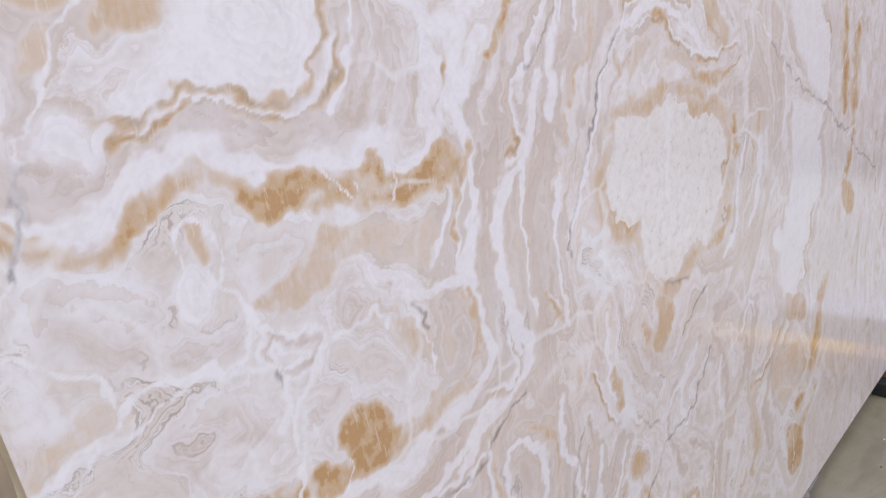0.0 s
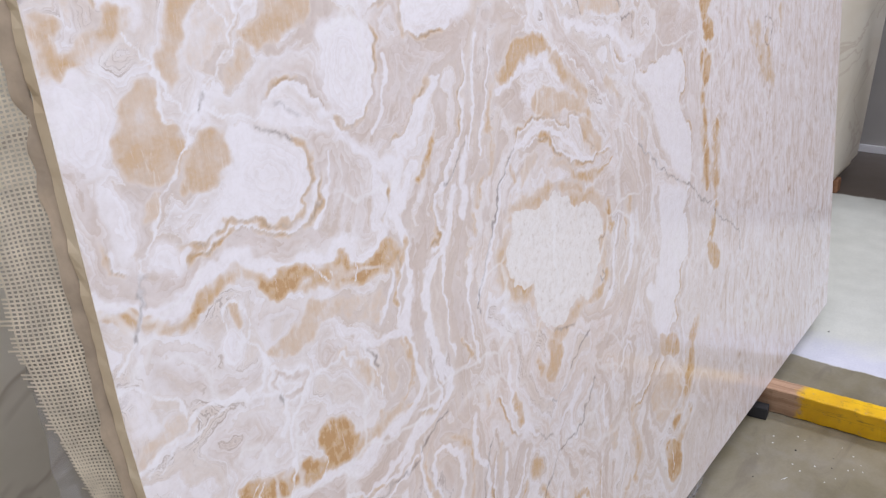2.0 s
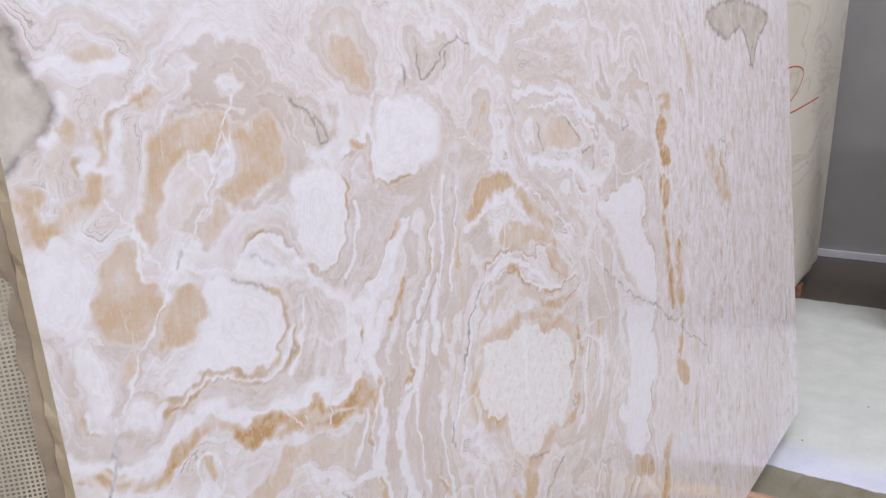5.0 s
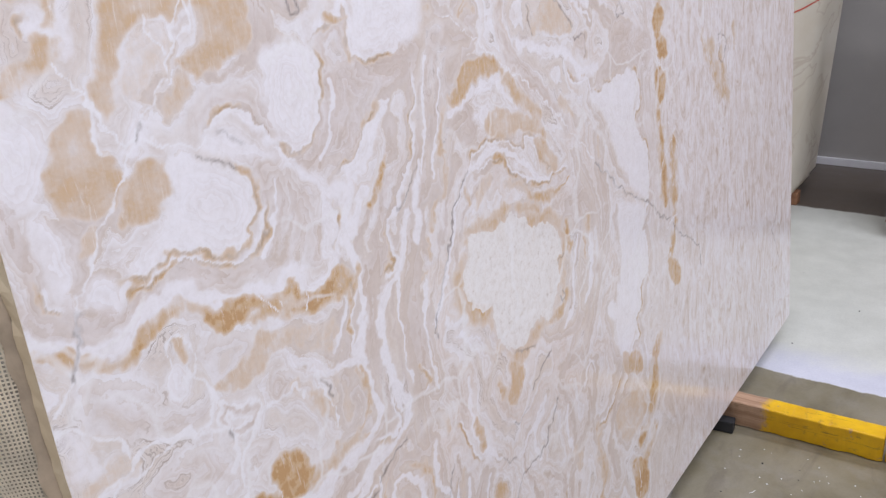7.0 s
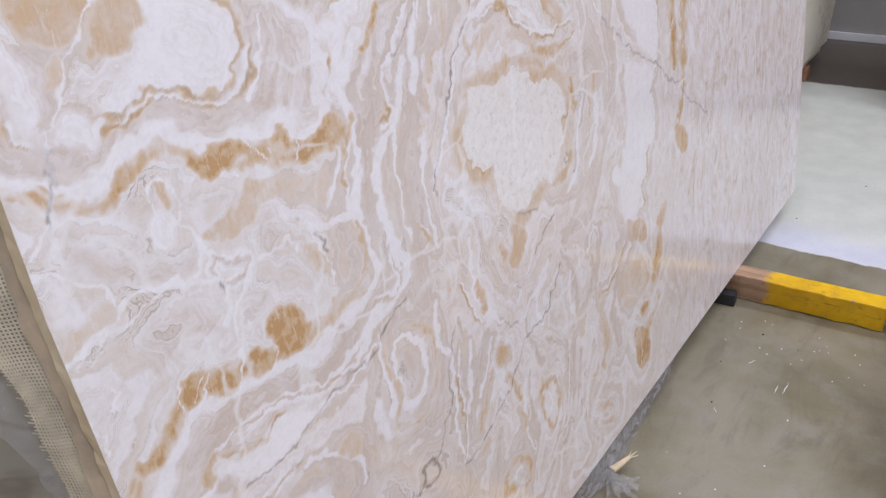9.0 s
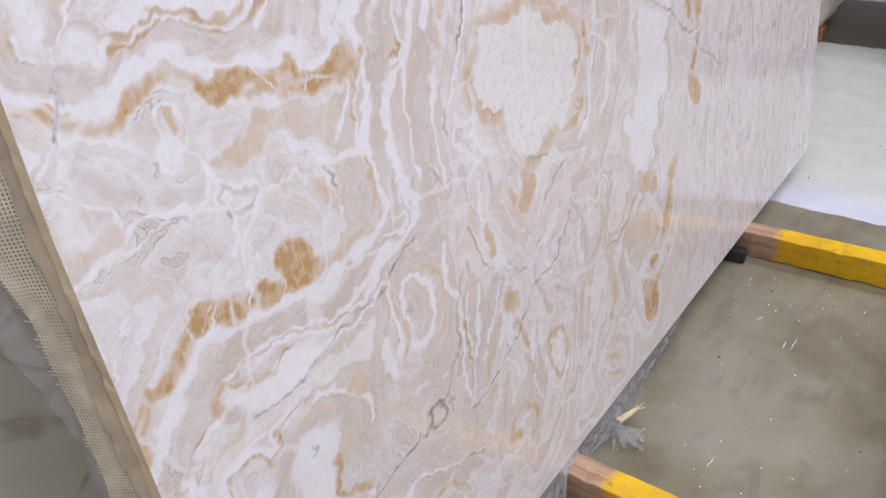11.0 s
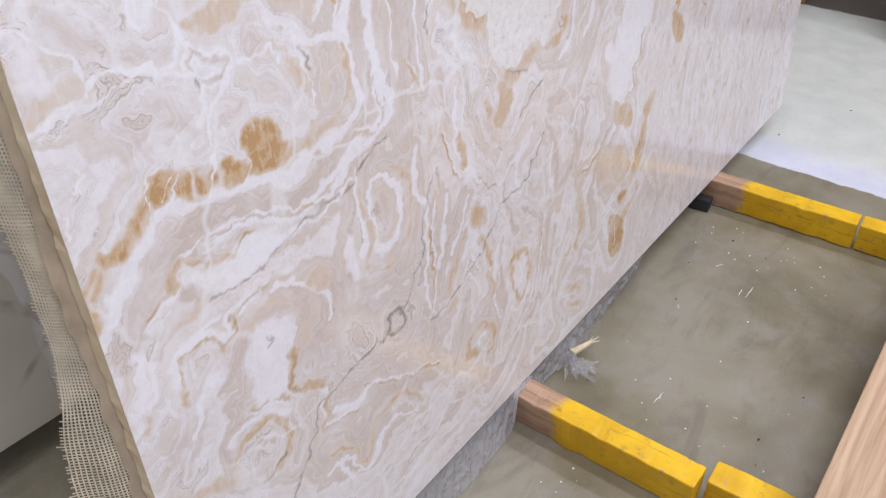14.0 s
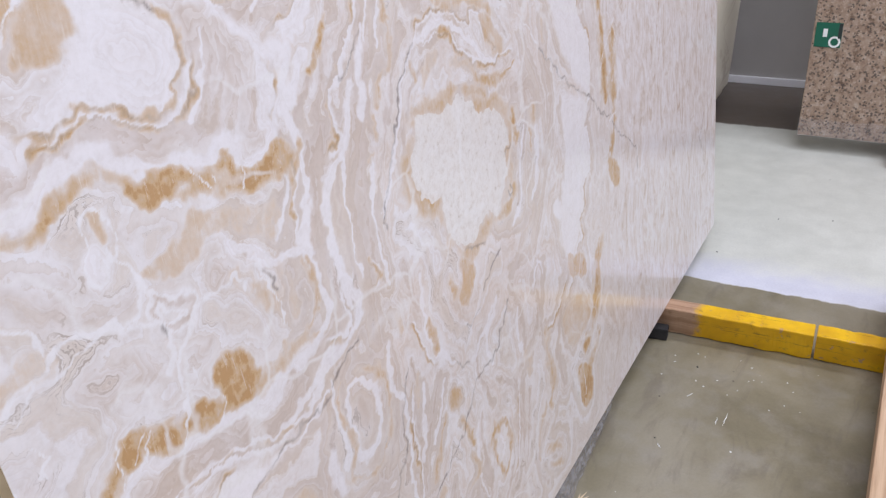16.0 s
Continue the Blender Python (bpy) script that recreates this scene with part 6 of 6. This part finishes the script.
cream_b = slab_thing("cream_slab", 1.95, 1.70, 0.05, CREAM, "cream marble slabs stacked behind another slab")
cream_b.matrix_world = leaning(3.10, 0.392, 0.08, -2.4)
for bx in (3.7, 4.7):
    foot = mesh_object("timber", box(-0.04, -0.05, 0, 0.04, 0.5, 0.078, 0.005, 1, 6, 0.001, 8), BROWN_WOOD)
    foot.matrix_world = pose(bx, 0.42, 0.001)
    tagged(foot, "brown timber bearer under cream slabs", "timber", group="timber bearers")

marble = slab_thing("marble_slab", 2.6, 1.6, 0.02, SHADED_MARBLE, "grey-white veined marble slab leaning behind the onyx slab")
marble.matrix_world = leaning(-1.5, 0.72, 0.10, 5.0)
for bx in (-1.2, 0.75):
    foot = mesh_object("timber", box(-0.04, -0.04, 0, 0.04, 0.5, 0.098, 0.005, 1, 6, 0.001, 8), BROWN_WOOD)
    foot.matrix_world = pose(bx, 0.74, 0.001)
    tagged(foot, "brown timber bearer under a marble slab", "timber", group="timber bearers")

granite = empty("granite_slab")
granite.matrix_world = pose(4.30, -0.14, 0.088) @ pose(0, 0, 0, 0, 4, 0)
tagged(granite, "brown speckled granite slab wrapped in film with a green label", "stone slab")
part("stone", box(0, -2.6, 0, 0.03, 0, 1.75, 0.003, 1), GRANITE, granite)


def wrap(s, r):
    return Vector((-0.005 + 0.003 * noise.noise(Vector((s * 40, r * 6, 0))), 0.004 - s * 2.6, -0.004 + r * (0.09 + 0.02 * noise.noise(Vector((s * 12, 0, 5))))))


sheet("wrap_film", wrap, 90, 8, THIN_FILM, granite, "clear film wrapped round the lower edge")
label = part("paper_label", box(-0.004, -0.135, 0.455, -0.002, -0.012, 0.575), GREEN, granite, "green printed paper label")
ring_bm = bmesh.new()
for k in range(24):
    a0, a1 = 2 * math.pi * k / 24, 2 * math.pi * (k + 1) / 24
    ring_bm.faces.new([ring_bm.verts.new(Vector((-0.006, -0.105 + r * math.cos(a), 0.482 + r * math.sin(a)))) for a, r in ((a0, 0.018), (a1, 0.018), (a1, 0.028), (a0, 0.028))])
part("label_ring", ring_bm, LABEL_WHITE, label, "white ring mark")
part("label_mark", box(-0.0062, -0.068, 0.505, -0.0052, -0.048, 0.545), LABEL_WHITE, label, "white printed mark")
part("label_strip", box(-0.0062, -0.134, 0.50, -0.0052, -0.118, 0.572), LABEL_DARK, label, "dark strip of unreadable print")
for by in (-0.62, -1.55):
    foot = mesh_object("timber", box(-0.25, -0.04, 0, 0.30, 0.04, 0.086, 0.005, 1, 6, 0.001, 8), BROWN_WOOD)
    foot.matrix_world = pose(4.42, by, 0.001)
    tagged(foot, "brown timber bearer under a granite slab", "timber", group="timber bearers")


# ---- litter on the floor ----
def crumbs(name, spots, size, mat, label, seed):
    bm = bmesh.new()
    rnd = random.Random(seed)
    for x, y in spots:
        r = size * rnd.uniform(0.6, 1.3)
        made = bmesh.ops.create_icosphere(bm, subdivisions=1, radius=r)["verts"]
        for v in made:
            v.co = Vector((v.co.x * rnd.uniform(0.8, 1.5), v.co.y * rnd.uniform(0.7, 1.3), v.co.z * 0.5))
            v.co += Vector((x, y, r * 0.4))
    return tagged(mesh_object(name, bm, mat), label, "litter", kind="stuff")


rnd = random.Random(11)
pale = [(1.95 + rnd.uniform(-0.08, 0.15), -0.05 - rnd.uniform(0, 0.45)) for _ in range(16)] + [(0.75 + rnd.uniform(-0.25, 0.12), -0.06 - rnd.uniform(0, 0.30)) for _ in range(14)]
pale += [(rnd.uniform(1.0, 2.1), rnd.uniform(-0.55, -0.03)) for _ in range(22)]
crumbs("stone_crumbs", pale, 0.0021, LABEL_WHITE, "scattered pale stone crumbs on the concrete", 5)
dark = [(2.86, -0.03), (3.37, -0.41), (3.3, -0.2), (3.9, -0.35)] + [(rnd.uniform(0.9, 2.1), rnd.uniform(-0.58, -0.05)) for _ in range(8)]
crumbs("dark_grit", dark, 0.0030, RUBBER, "dark grit scattered over the floor", 6)


def scratch(x, y, length, turn, width=0.0016):
    """A pale gouge in the concrete, a shallow ridge of dust along it."""
    bm = bmesh.new()
    prev = None
    for i in range(9):
        f = i / 8
        w = width * (0.25 + math.sin(math.pi * f)) * 0.6
        p = Vector((length * (f - 0.5), 0.004 * noise.noise(Vector((f * 5, x * 9, y))), 0.0))
        row = [bm.verts.new(p + Vector((0, k * w, 0.0004 + 0.0006 * (k == 0)))) for k in (-1, 0, 1)]
        if prev:
            for k in (0, 1):
                bm.faces.new((prev[k], row[k], row[k + 1], prev[k + 1]))
        prev = row
    ob = mesh_object("floor_scratch", bm, LABEL_WHITE)
    ob.matrix_world = pose(x, y, 0.0008, 0, 0, turn)
    return tagged(ob, "short pale scratch in the worn concrete floor", "scratch", group="floor scratches", kind="structure")


for sx, sy, sl, st in ((1.185, -0.240, 0.052, -6), (1.752, -0.276, 0.064, 2), (1.735, -0.255, 0.040, 10), (1.56, -0.14, 0.022, 40), (1.83, -0.16, 0.028, -30)):
    scratch(sx, sy, sl, st)
